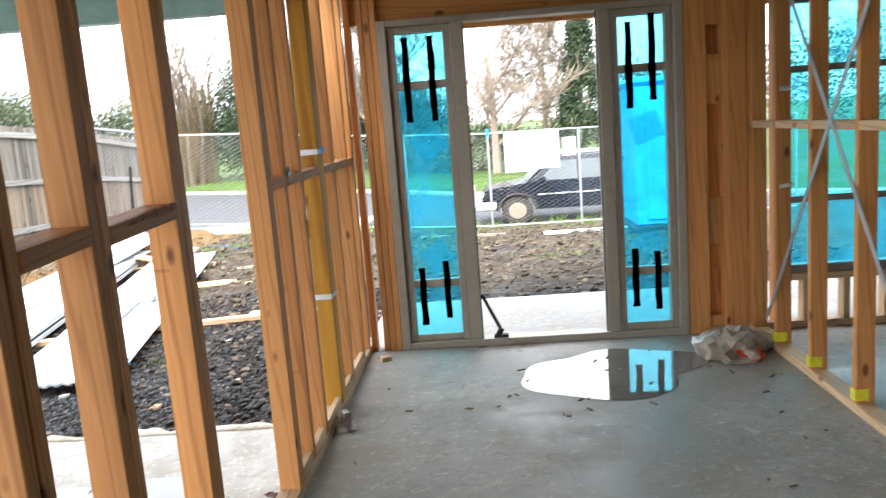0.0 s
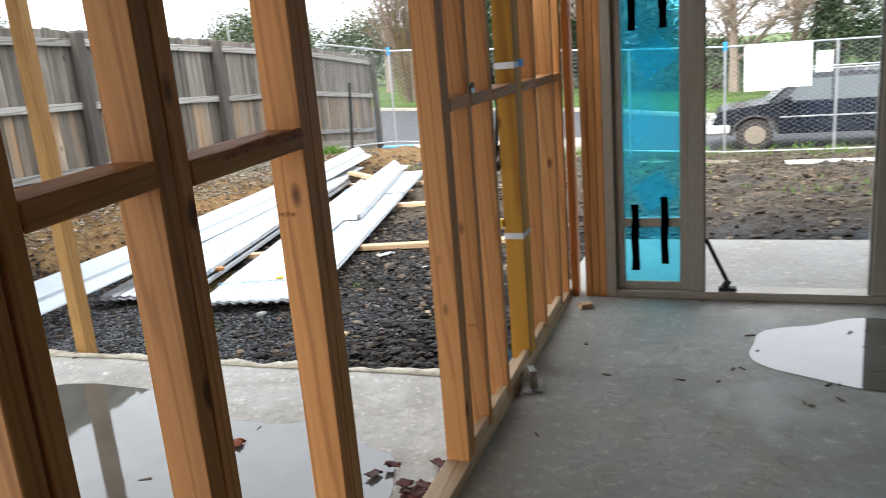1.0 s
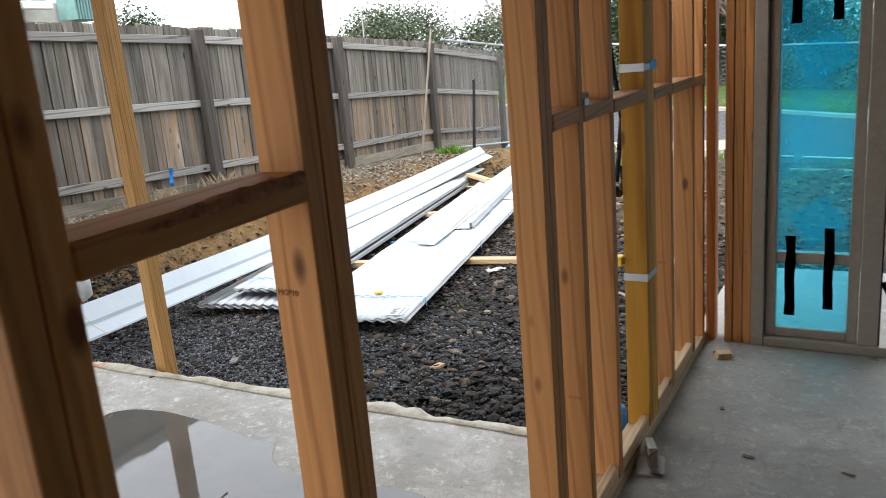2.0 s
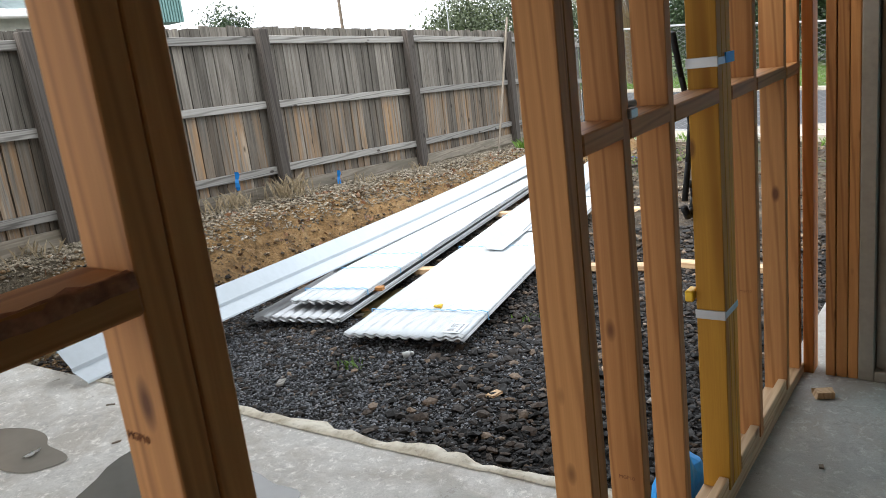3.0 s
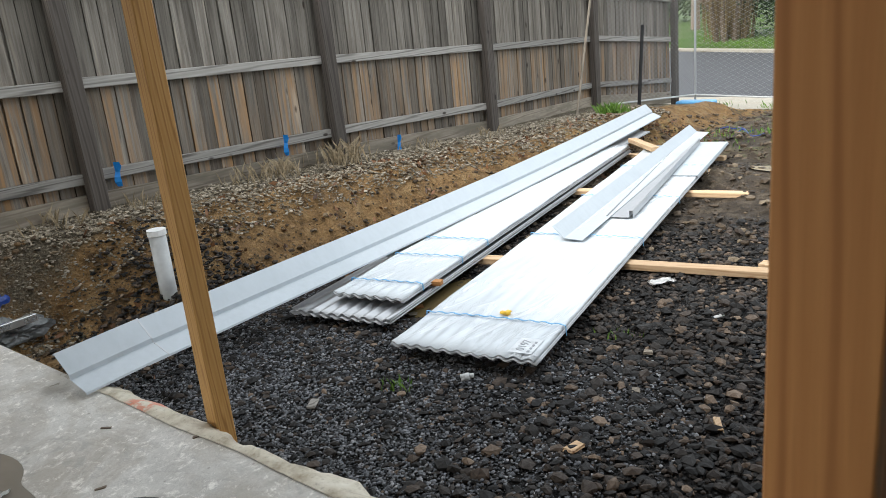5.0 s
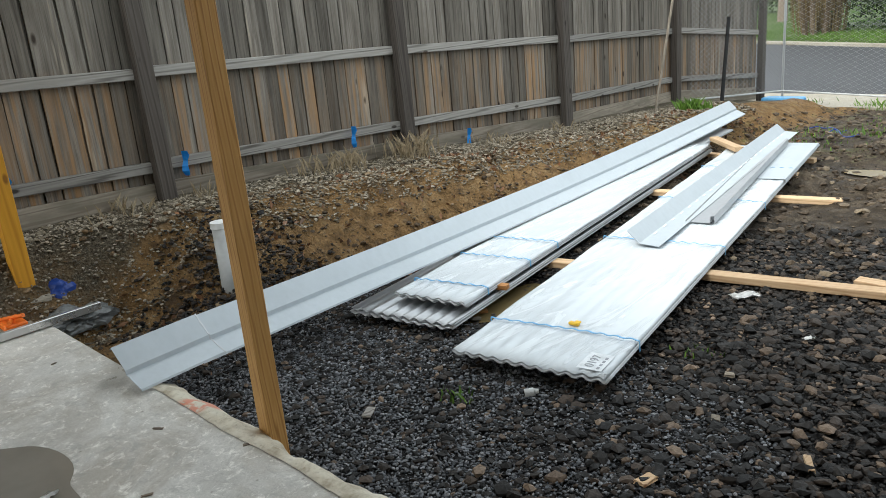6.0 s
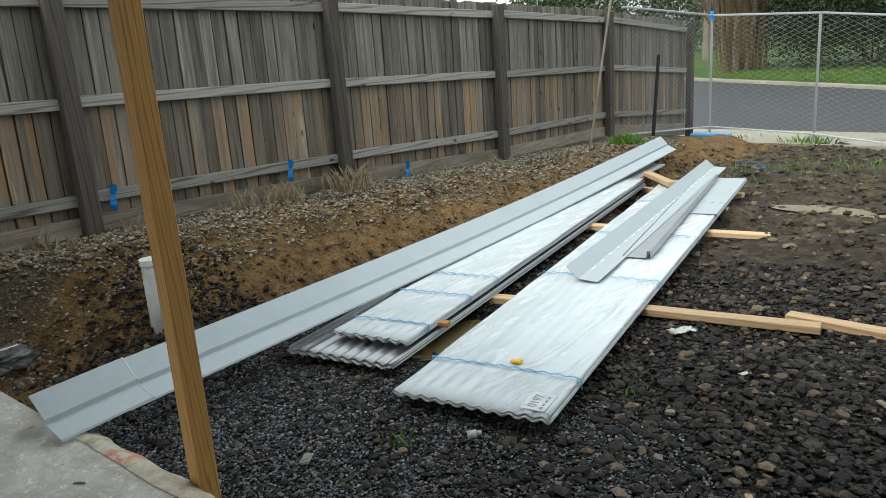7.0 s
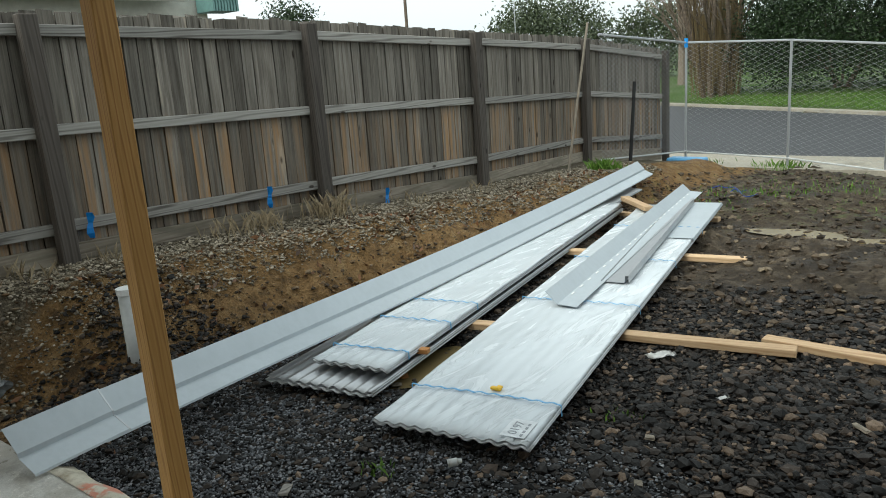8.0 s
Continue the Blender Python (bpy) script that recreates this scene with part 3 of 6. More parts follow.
# faint mill stamps of the timber grade
for x, y, z in ((-0.059, 2.280, 1.114), (-0.062, 1.495, 1.098), (-0.042, 3.415, 0.449), (-0.040, 4.455, 0.580), (-0.045, 1.831, 0.50)):
    cu = bpy.data.curves.new("grade_stamp", "FONT")
    cu.body, cu.size, cu.align_x, cu.align_y, cu.extrude = "MGP10", 0.013, "CENTER", "CENTER", 0.0003
    cu.materials.append(STAMP)
    st = new("grade_stamp", cu)
    st.parent = wall_west
    st.matrix_basis = pose(x, y - 0.0006, z, 90)
# wane with bark along the edge of one nogging
bv, bf = [], []
for i in range(25):
    y = 1.925 + 0.352 * i / 24
    k = 0.35 + 0.65 * smooth(0.0, 0.5, i / 24)
    for j in range(6):
        a = math.pi * (0.62 * j / 5 - 0.06)
        r = (0.009 + 0.005 * noise.noise((y * 30, j * 0.8, 1.0)) + 0.004 * noise.noise((y * 80, j * 2.0, 3.0))) * k
        bv.append((-0.006 + r * math.cos(a), y, 1.274 + 0.012 * i / 24 - 0.004 + (r + 0.002) * math.sin(a)))
for i in range(24):
    for j in range(5):
        q = i * 6 + j
        bf.append((q, q + 1, q + 7, q + 6))
raw("bark_edge", bv, bf, BARKRED, wall_west, "rough red-brown bark left on the nogging", True).modifiers.new("thick", "SOLIDIFY").thickness = 0.004

# ---- entry wall ----
wall_north = root("wall_north", "pine stud end wall around glazed entry", "wall", kind="structure")
EY = 5.205
for x0, x1 in ((0.0, 0.04), (0.085, 0.12), (0.125, 0.165), (0.168, 0.203), (2.068, 2.105), (2.107, 2.20), (2.295, 2.335), (2.337, 2.44), (2.45, 2.49), (2.60, 2.64), (3.62, 3.66), (3.9, 3.94)):
    lumber("stud", ((x0 + x1) / 2, EY, 0.0), ((x0 + x1) / 2, EY, TOP - 0.045), x1 - x0, 0.09, PINE, wall_north, bevel=0.002)
for z0, z1 in ((0.0, 0.11), (0.575, 0.87), (1.45, 1.75), (1.92, 2.35)):
    lumber("block", (2.247, EY + 0.01, z0), (2.247, EY + 0.01, z1), 0.09, 0.07, PINE, wall_north)
lumber("stud", (2.247, EY + 0.10, 0), (2.247, EY + 0.10, TOP - 0.05), 0.25, 0.03, PINE, wall_north, "dark recess board")
lumber("lintel", (0.0, EY + 0.02, 2.185), (6.4, EY + 0.02, 2.185), 0.045, 0.19, PINE, wall_north, up=(0, 1, 0))
lumber("top_plate", (0.0, EY, TOP - 0.0225), (6.4, EY, TOP - 0.0225), 0.09, 0.045, PINE, wall_north, up=(0, 1, 0))
lumber("bottom_plate", (2.07, EY, 0.0225), (6.4, EY, 0.0225), 0.088, 0.045, PALE, wall_north, up=(0, 1, 0))
lumber("sill", (2.64, EY, 0.33), (3.62, EY, 0.33), 0.09, 0.04, PALE, wall_north, up=(0, 1, 0))
for x in (2.8, 3.05, 3.3, 3.5):
    lumber("jack_stud", (x, EY, 0.045), (x, EY, 0.31), 0.04, 0.088, PALE, wall_north)
# wall beyond the window, and plain closing walls
bm = bmesh.new()
box(bm, (3.96, 5.17, 0), (6.5, 5.25, 2.4), 0.004)
part("lining_board", bm, WALLP, wall_north)


def frame_bars(bm, x0, x1, z0, z1, w, y0, y1):
    box(bm, (x0, y0, z0), (x0 + w, y1, z1), 0.004)
    box(bm, (x1 - w, y0, z0), (x1, y1, z1), 0.004)
    box(bm, (x0 + w, y0, z1 - w), (x1 - w, y1, z1), 0.004)
    box(bm, (x0 + w, y0, z0), (x1 - w, y1, z0 + w), 0.004)


def sidelight(parent, x0, x1, seed):
    """A glazed panel: frame, two cross rails, filmed panes, black straps."""
    r = random.Random(seed)
    bm = bmesh.new()
    frame_bars(bm, x0, x1, 0.045, 2.06, 0.045, 5.185, 5.245)
    sash = part("sash", bm, ALU, parent)
    for z in (0.43, 1.70):
        bm = bmesh.new()
        box(bm, (x0 + 0.045, 5.19, z - 0.025), (x1 - 0.045, 5.24, z + 0.025), 0.003)
        part("cross_rail", bm, ALU, sash)
    for z0, z1 in ((0.09, 0.405), (0.455, 1.675), (1.725, 2.015)):
        bm = bmesh.new()
        box(bm, (x0 + 0.04, 5.212, z0 - 0.005), (x1 - 0.04, 5.218, z1 + 0.005))
        pane = part("pane", bm, FILM, sash, "glass pane under blue film")
        pane.visible_shadow = False
    for k, x in enumerate((x0 + 0.105, x1 - 0.125)):
        for z0, z1 in ((0.17, 0.55), (1.47, 1.99)):
            bm = bmesh.new()
            dz = r.uniform(-0.02, 0.03)
            vs = []
            n = 9
            for i in range(n + 1):
                z = z0 + dz + (z1 - z0) * i / n
                w = 0.021 + r.uniform(-0.002, 0.003)
                off = 0.002 * math.sin(i * 1.1 + k)
                vs.append([bm.verts.new((x + off - w, 5.178, z)), bm.verts.new((x + off + w, 5.178, z))])
            for a, b in zip(vs, vs[1:]):
                bm.faces.new((a[0], a[1], b[1], b[0]))
            bmesh.ops.solidify(bm, geom=bm.faces[:], thickness=0.003)
            part("black_tape", bm, BLACK, sash, "ragged black cloth tape")
    # print on the film
    for z in (0.60, 1.33):
        bm = bmesh.new()
        cx, t = (x0 + x1) / 2 + 0.02, r.uniform(0.4, 0.9)
        for sx, sz, o in ((-1, -1, 0.02), (1, -1, -0.01), (1, 1, 0.015), (-1, 1, -0.02)):
            px, pz = sx * (0.09 + o), sz * (0.085 - o)
            bm.verts.new((cx + px * math.cos(t) - pz * math.sin(t), 5.2095, z + px * math.sin(t) + pz * math.cos(t)))
        bm.faces.new(bm.verts[:])
        part("film_print", bm, FILM, sash)


door_1 = root("door_1", "taupe aluminium entry frame with blue-filmed sidelights", "door frame", kind="structure")
bm = bmesh.new()
box(bm, (0.206, 5.150, 0.0), (0.262, 5.275, 2.10), 0.004)
box(bm, (2.008, 5.150, 0.0), (2.064, 5.275, 2.10), 0.004)
box(bm, (0.262, 5.152, 2.06), (2.008, 5.275, 2.10), 0.004)
box(bm, (0.262, 5.150, 0.0), (2.008, 5.275, 0.045), 0.004)
box(bm, (0.655, 5.158, 0.045), (0.735, 5.272, 2.06), 0.004)
box(bm, (1.552, 5.158, 0.045), (1.632, 5.272, 2.06), 0.004)
part("frame", bm, ALU, door_1)
sidelight(door_1, 0.264, 0.653, 1)
sidelight(door_1, 1.634, 2.006, 2)
bm = bmesh.new()
box(bm, (0.7355, 5.170, 0.045), (0.742, 5.2, 2.058))
box(bm, (1.545, 5.170, 0.045), (1.5515, 5.2, 2.058))
part("rubber_seal", bm, BLACK, door_1)
bm = bmesh.new()
tube(bm, (0.745, 5.215, 0.33), (0.86, 5.20, 0.085), 0.012, n=8)
box(bm, (0.81, 5.17, 0.046), (0.905, 5.22, 0.062), 0.004)
tube(bm, (0.84, 5.195, 0.06), (0.862, 5.2, 0.1), 0.02, n=8)
tagged(part("hanging_strap", bm, BLACK), "black rubber strap hanging in the doorway", "strap")

window_1 = root("window_1", "aluminium window under blue film", "window", kind="structure")
bm = bmesh.new()
frame_bars(bm, 2.645, 3.615, 0.355, 2.06, 0.05, 5.18, 5.26)
box(bm, (2.695, 5.19, 1.60), (3.565, 5.25, 1.64), 0.003)
box(bm, (2.695, 5.19, 0.80), (3.565, 5.25, 0.84), 0.003)
part("window_frame", bm, ALU, window_1)
for z0, z1 in ((0.40, 0.80), (0.84, 1.60), (1.64, 2.01)):
    bm = bmesh.new()
    box(bm, (2.69, 5.212, z0), (3.57, 5.218, z1))
    part("pane", bm, FILM, window_1, "glass pane under blue film").visible_shadow = False

# ---- right stud wall ----
wall_east = root("wall_east", "pine stud partition frame with strap bracing", "wall", kind="structure")
RX = 2.485
for y0, y1 in ((5.07, 5.11), (5.118, 5.156), (4.70, 4.74), (4.23, 4.27), (3.74, 3.78), (3.25, 3.29), (2.76, 2.80), (2.27, 2.31), (1.78, 1.82), (1.29, 1.33), (0.8, 0.84)):
    stud(y0, y1, wall_east, RX)
ys = (0.84, 1.29, 1.33, 1.78, 1.82, 2.27, 2.31, 2.76, 2.80, 3.25, 3.29, 3.74, 3.78, 4.23, 4.27, 4.70, 4.74, 5.07)
for a, b in zip(ys[::2], ys[1::2]):
    lumber("nogging", (RX, a, 1.31), (RX, b, 1.31), 0.09, 0.042, PALE, wall_east)
lumber("bottom_plate", (RX, -2, 0.0225), (RX, 5.16, 0.0225), 0.09, 0.045, PALE, wall_east)
lumber("top_plate", (RX, -2, TOP - 0.0225), (RX, 5.16, TOP - 0.0225), 0.09, 0.045, PINE, wall_east)
for a, b in (((2.437, 4.85, 0.15), (2.437, 3.3, 2.33)), ((2.434, 3.1, 0.15), (2.434, 4.75, 2.33))):
    lumber("brace_strap", a, b, 0.003, 0.03, GALV, wall_east, "thin galvanised bracing strap", bevel=0)
for y in (4.25, 3.76, 4.72):
    bm = bmesh.new()
    box(bm, (2.4365, y - 0.021, 0.06), (2.4395, y + 0.021, 0.115))
    box(bm, (2.44, y - 0.0225, 0.06), (2.50, y - 0.0205, 0.115))
    part("paint_mark", bm, YMARK, wall_east, "yellow paint mark")
bm = bmesh.new()
tube(bm, (2.40, 4.53, 0.98), (2.46, 4.50, 0.995), 0.011, n=8)
tube(bm, (2.41, 4.56, 1.50), (2.46, 4.54, 1.50), 0.013, n=8)
part("brace_tensioner", bm, CHROME, wall_east)

# ---- added unseen roof and closing walls, beams ----
# out of view; added to keep sky light off the room, porch and entry
for nm, lo, hi, lb in (("ceiling", (-0.09, -1.5, 2.42), (6.5, 6.70, 2.50), "pale unseen roof slab added to shade the room and entry"), ("porch_ceiling", (-5.2, -1.5, 2.44), (-0.1, 4.1, 2.52), "pale unseen roof slab added to shade the porch")):
    bm = bmesh.new()
    box(bm, lo, hi, 0.004)
    tagged(part(nm, bm, CEIL), lb, "ceiling", kind="structure")
# unseen walls, added to close the room and darken the stud faces inside
for nm, lo, hi in (("wall_far_east", (6.5, -1.5, 0), (6.6, 5.3, 2.42)), ("wall_south", (-0.09, -1.6, 0), (6.6, -1.5, 2.42))):
    bm = bmesh.new()
    box(bm, lo, hi, 0.004)
    tagged(part(nm, bm, WALLP), "plain unseen wall added to close and darken the room", "wall", kind="structure")
porch_beam = root("porch_beam", "green-grey wrapped beam above the porch edge", "beam", kind="structure")
lumber("beam", (-5.2, 4.027, 2.22), (-0.1, 4.027, 2.22), 0.09, 0.36, SARK, porch_beam, up=(0, 1, 0))
entry_beam = root("entry_beam", "pine beam above the entry slab edge", "beam", kind="structure")
lumber("beam", (-0.1, 6.65, 2.30), (6.5, 6.65, 2.30), 0.07, 0.22, PINE, entry_beam, up=(0, 1, 0))

# ---- porch post ----
post = root("porch_post", "treated pine post standing at the slab edge", "post", at=(-2.553, 4.027, -0.2))
lumber("post_shaft", (-2.553, 4.027, -0.2), (-2.553, 4.027, 2.05), 0.078, 0.078, POSTW, post, bevel=0.004)
bm = bmesh.new()
box(bm, (-5.25, -4.0, -0.4), (-4.63, 3.80, -0.006), 0.02)
box(bm, (-5.05, 3.72, -0.3), (-4.83, 3.95, 0.10), 0.02)
tagged(part("concrete_pad", bm, PATHC), "concrete strip and footing beside the porch slab", "pad", kind="structure")
corner_post = root("corner_post", "yellow laminated post at the porch corner", "post", at=(-4.93, 3.83, 0.10))
lumber("post_shaft", (-4.93, 3.83, 0.10), (-4.93, 3.83, 2.05), 0.10, 0.10, LVL, corner_post, bevel=0.004)

# ---- paling fence ----
fence = root("paling_fence", "weathered grey-brown timber paling fence with rails", "fence", at=(-5.36, 7, 0.2))
FPOSTS = [(-5.34, 2.65, 0.42, 2.10), (-5.36, 4.955, 0.36, 2.05), (-5.36, 7.265, 0.275, 1.985), (-5.36, 9.60, 0.155, 1.885), (-5.60, 12.36, 0.06, 1.78), (-5.58, 14.90, -0.20, 1.56)]
fr = random.Random(4)


def board_mesh(w, t, L, seed):
    """A weathered board with a slightly ragged top."""
    r = random.Random(seed)
    bm = bmesh.new()
    n = 4
    rows = []
    for i in range(n + 1):
        z = L * i / n
        o = r.uniform(-0.004, 0.004)
        rows.append([bm.verts.new((o - w / 2, -t / 2, z)), bm.verts.new((o + w / 2, -t / 2, z)), bm.verts.new((o + w / 2, t / 2, z)), bm.verts.new((o - w / 2, t / 2, z))])
    for v in rows[-1][1:3]:
        v.co.z += r.uniform(-0.012, 0.012)
    for a, b in zip(rows, rows[1:]):
        for i in range(4):
            bm.faces.new((a[i], a[(i + 1) % 4], b[(i + 1) % 4], b[i]))
    bm.faces.new(rows[-1])
    bm.faces.new(rows[0][::-1])
    return mesh_of(bm, "paling", PALING)


for x, y, z0, z1 in FPOSTS:
    lumber("fence_post", (x + 0.045, y, z0 - 0.2), (x + 0.045, y, z1 - 0.03), 0.09, 0.12, FPOSTW, fence, "dark weathered square post", bevel=0.006)
PBOARDS = [board_mesh(w, 0.015, 1.60, i) for i, w in enumerate((0.100, 0.104, 0.097, 0.102, 0.105, 0.099, 0.103))]
for (xa, ya, za, ta), (xb, yb, zb, tb) in zip(FPOSTS, FPOSTS[1:]):
    L = math.hypot(xb - xa, yb - ya)
    ang = math.atan2(yb - ya, xb - xa)
    n = round(L / 0.112)
    for layer in (0, 1):
        for i in range(n + layer):
            k = (i + (0.0 if layer else 0.5)) / n
            x, y = xa + (xb - xa) * k, ya + (yb - ya) * k + fr.uniform(-0.003, 0.003)
            top = ta + (tb - ta) * k + fr.uniform(-0.016, 0.012) - 0.01 * layer
            off = -0.052 - 0.026 * layer + fr.uniform(-0.004, 0.003)
            m = Matrix.Translation((x + off, y, top - 1.60)) @ Matrix.Rotation(ang + math.pi + fr.uniform(-0.03, 0.03), 4, "Z") @ Matrix.Rotation(fr.uniform(-0.007, 0.007), 4, "Y")
            part("paling", PBOARDS[fr.randrange(7)], PALING, fence, m=m)
    for f in (0.125, 0.765, 1.41):
        lumber("rail", (xa - 0.012, ya + 0.05, ta - f), (xb - 0.012, yb - 0.05, tb - f + fr.uniform(-0.012, 0.012)), 0.06, 0.075, RAILW, fence, up=(1, 0, 0), bevel=0.004)
    if ta > 1.6:
        lumber("plinth", (xa - 0.015, ya + 0.05, za + 0.06), (xb - 0.015, yb - 0.05, zb + 0.06), 0.03, 0.19, PLINTHW, fence, up=(1, 0, 0), bevel=0.004)

# blue tape flags on the rails
for y, z in ((5.118, 0.63), (6.632, 0.565), (8.012, 0.33), (3.95, 0.68)):
    bm = bmesh.new()
    vs = []
    for i in range(6):
        w = 0.021 + 0.006 * math.sin(i * 2.1)
        yy, xx = y + 0.012 * math.sin(i * 1.3), -5.285 + 0.008 * math.cos(i * 1.7)
        vs.append([bm.verts.new((xx, yy - w, z + 0.09 - i * 0.036)), bm.verts.new((xx + 0.006, yy + w, z + 0.085 - i * 0.036))])
    for a, b in zip(vs, vs[1:]):
        bm.faces.new((a[0], a[1], b[1], b[0]))
    bmesh.ops.solidify(bm, geom=bm.faces[:], thickness=0.002)
    tagged(part("flagging_tape", bm, BLUE), "bright blue flagging tape tied to the fence rail", "tape", "tapes on the fence")

# ---- metal sheets on the ground ----
AX = Vector((-1.16, 5.28, 0)).normalized()
SIDE = Vector((AX.y, -AX.x, 0))


def wave_sheet(name, start, L, width, z0, z1, mat, parent, label="", layers=1, gap=0.008, pitch=0.076, amp=0.008, axis=None, film=0.0):
    """Corrugated sheets in a stack; start is the near edge's left end, the sheets run along axis."""
    d = axis or AX
    s = Vector((d.y, -d.x, 0))
    n = int(width / pitch * 8)
    nl = 40
    for ly in range(layers):
        verts, faces = [], []
        jit = 0.012 * math.sin(ly * 2.3)
        base = 0
        for j in range(nl + 1):
            v = L * j / nl
            for i in range(-1 if film else 0, n + (2 if film else 1)):
                u = width * min(max(i, 0), n) / n
                p = Vector(start) + d * (v + jit) + s * (u + jit * 0.4)
                a2 = amp if not film else amp * (0.09 + 0.91 * max(0.0, 1 - v / 0.3))
                zz = z0 + (z1 - z0) * j / nl + a2 * math.cos(2 * math.pi * u / pitch) - gap * ly + (0.006 * min(1.0, v / 0.3) if film else 0)
                zz += film * noise.noise((u * 5, v * 2.2, 2.0 + z0))
                if i < 0 or i > n:
                    zz -= 0.020 + 0.006 * noise.noise((v * 6, i, 0))
                    p = p + s * (0.006 if i > 0 else -0.006)
                verts.append((p.x, p.y, zz))
        w = n + (3 if film else 1)
        for j in range(nl):
            for i in range(w - 1):
                a = base + j * w + i
                faces.append((a, a + 1, a + w + 1, a + w))
        ob = raw(name, verts, faces, mat, parent, label, smooth=True)
        sol = ob.modifiers.new("thick", "SOLIDIFY")
        sol.thickness = 0.003


def strap_over(parent, start, v, width, z, mat=STRAP, dip=0.04, w=0.006, d=None):
    """A packing strap across a stack, down both sides."""
    d = d or AX
    s = Vector((d.y, -d.x, 0))
    pts = []
    n = 44
    for i in range(n + 1):
        u = -0.006 + (width + 0.012) * i / n
        pts.append((u, z + 0.013 + 0.004 * math.cos(2 * math.pi * u / 0.076)))
    pts = [(-0.008, z - dip)] + pts + [(width + 0.008, z - dip)]
    verts, faces = [], []
    for u, zz in pts:
        for k in (-w, w):
            p = Vector(start) + d * (v + k + 0.02 * math.sin(u * 3)) + s * u
            verts.append((p.x, p.y, zz))
    faces = [(2 * i, 2 * i + 1, 2 * i + 3, 2 * i + 2) for i in range(len(pts) - 1)]
    ob = raw("packing_strap", verts, faces, mat, parent, "blue packing strap")
    ob.modifiers.new("thick", "SOLIDIFY").thickness = 0.002


S1 = Vector((-2.59, 5.065, 0))
pack1 = root("corrugated_sheet_pack", "film-wrapped stack of long white corrugated roofing sheets", "roofing sheets", at=(-2.2, 5.2, -0.15))
wave_sheet("sheet", S1, 5.42, 0.795, -0.108, -0.085, GALV, pack1, "corrugated sheet edges", 2, 0.006)
wave_sheet("plastic_film", S1 + AX * 0.012, 5.39, 0.782, -0.098, -0.075, WRAP, pack1, "wrinkled clear plastic film on white sheets", 1, film=0.010, amp=0.0065)
for v in (0.40, 1.95, 3.1, 4.3):
    strap_over(pack1, S1, v, 0.795, -0.094 + 0.004 * v, dip=0.045)
# label with its number
INKGREY = flat("faded_grey_ink", (0.30, 0.32, 0.34), 0.6)
LABELW = flat("pale_label_film", (0.66, 0.69, 0.71), 0.4)


def flat_card(parent, name, c, w, h, mat, d, z, label=""):
    s = Vector((d.y, -d.x, 0))
    q = [c - d * h / 2 - s * w / 2, c - d * h / 2 + s * w / 2, c + d * h / 2 + s * w / 2, c + d * h / 2 - s * w / 2]
    vs = [(p.x, p.y, zz) for zz in (z - 0.0015, z) for p in q]
    fs = [(3, 2, 1, 0), (4, 5, 6, 7), (0, 1, 5, 4), (1, 2, 6, 5), (2, 3, 7, 6), (3, 0, 4, 7)]
    return raw(name, vs, fs, mat, parent, label)


lc = S1 + SIDE * 0.70 + AX * 0.13
card = flat_card(pack1, "paper_label", lc, 0.12, 0.17, LABELW, AX, -0.083, "white printed pack label")
cu = bpy.data.curves.new("pack_number", "FONT")
cu.body, cu.size, cu.align_x, cu.align_y, cu.extrude = "0197", 0.062, "CENTER", "CENTER", 0.0004
cu.materials.append(INKGREY)
num = new("pack_number", cu)
ang = math.atan2(AX.y, AX.x)
num.parent = card
num.matrix_basis = Matrix.Translation((lc.x - SIDE.x * 0.01, lc.y - SIDE.y * 0.01, -0.0815)) @ Matrix.Rotation(ang, 4, "Z")
num.matrix_basis = card.matrix_basis.inverted() @ pack1.matrix_basis.inverted() @ num.matrix_basis
for i in range(4):
    flat_card(card, "print_bar", lc + SIDE * 0.035 + AX * (-0.06 + 0.035 * i), 0.012, 0.02, INKGREY, AX, -0.0815)

# two shorter packs beside it
A2 = Vector((-1.08, 4.86, 0)).normalized()
S2 = Vector((-3.375, 5.37, 0))
pack2 = root("short_sheet_pack", "film-wrapped pack of corrugated sheets, half covered", "roofing sheets", at=(-3.3, 5.5, -0.15))
wave_sheet("sheet", S2, 4.95, 0.49, -0.062, -0.075, GALV, pack2, "", 2, 0.010, axis=A2)
wave_sheet("plastic_film", S2 + A2 * 0.01, 4.92, 0.48, -0.052, -0.065, WRAP, pack2, "wrinkled clear plastic film on white sheets", 1, film=0.007, amp=0.006, axis=A2)
for v in (0.22, 0.75, 1.15):
    strap_over(pack2, S2, v, 0.49, -0.05, dip=0.035, d=A2)
S3 = Vector((-3.53, 5.16, 0))
pack3 = root("bare_sheet_pack", "bare pale corrugated steel sheets lying on bearers", "roofing sheets", at=(-3.3, 5.4, -0.15))
wave_sheet("sheet", S3, 5.1, 0.70, -0.115, -0.12, GALV, pack3, "", 4, 0.009, axis=A2)

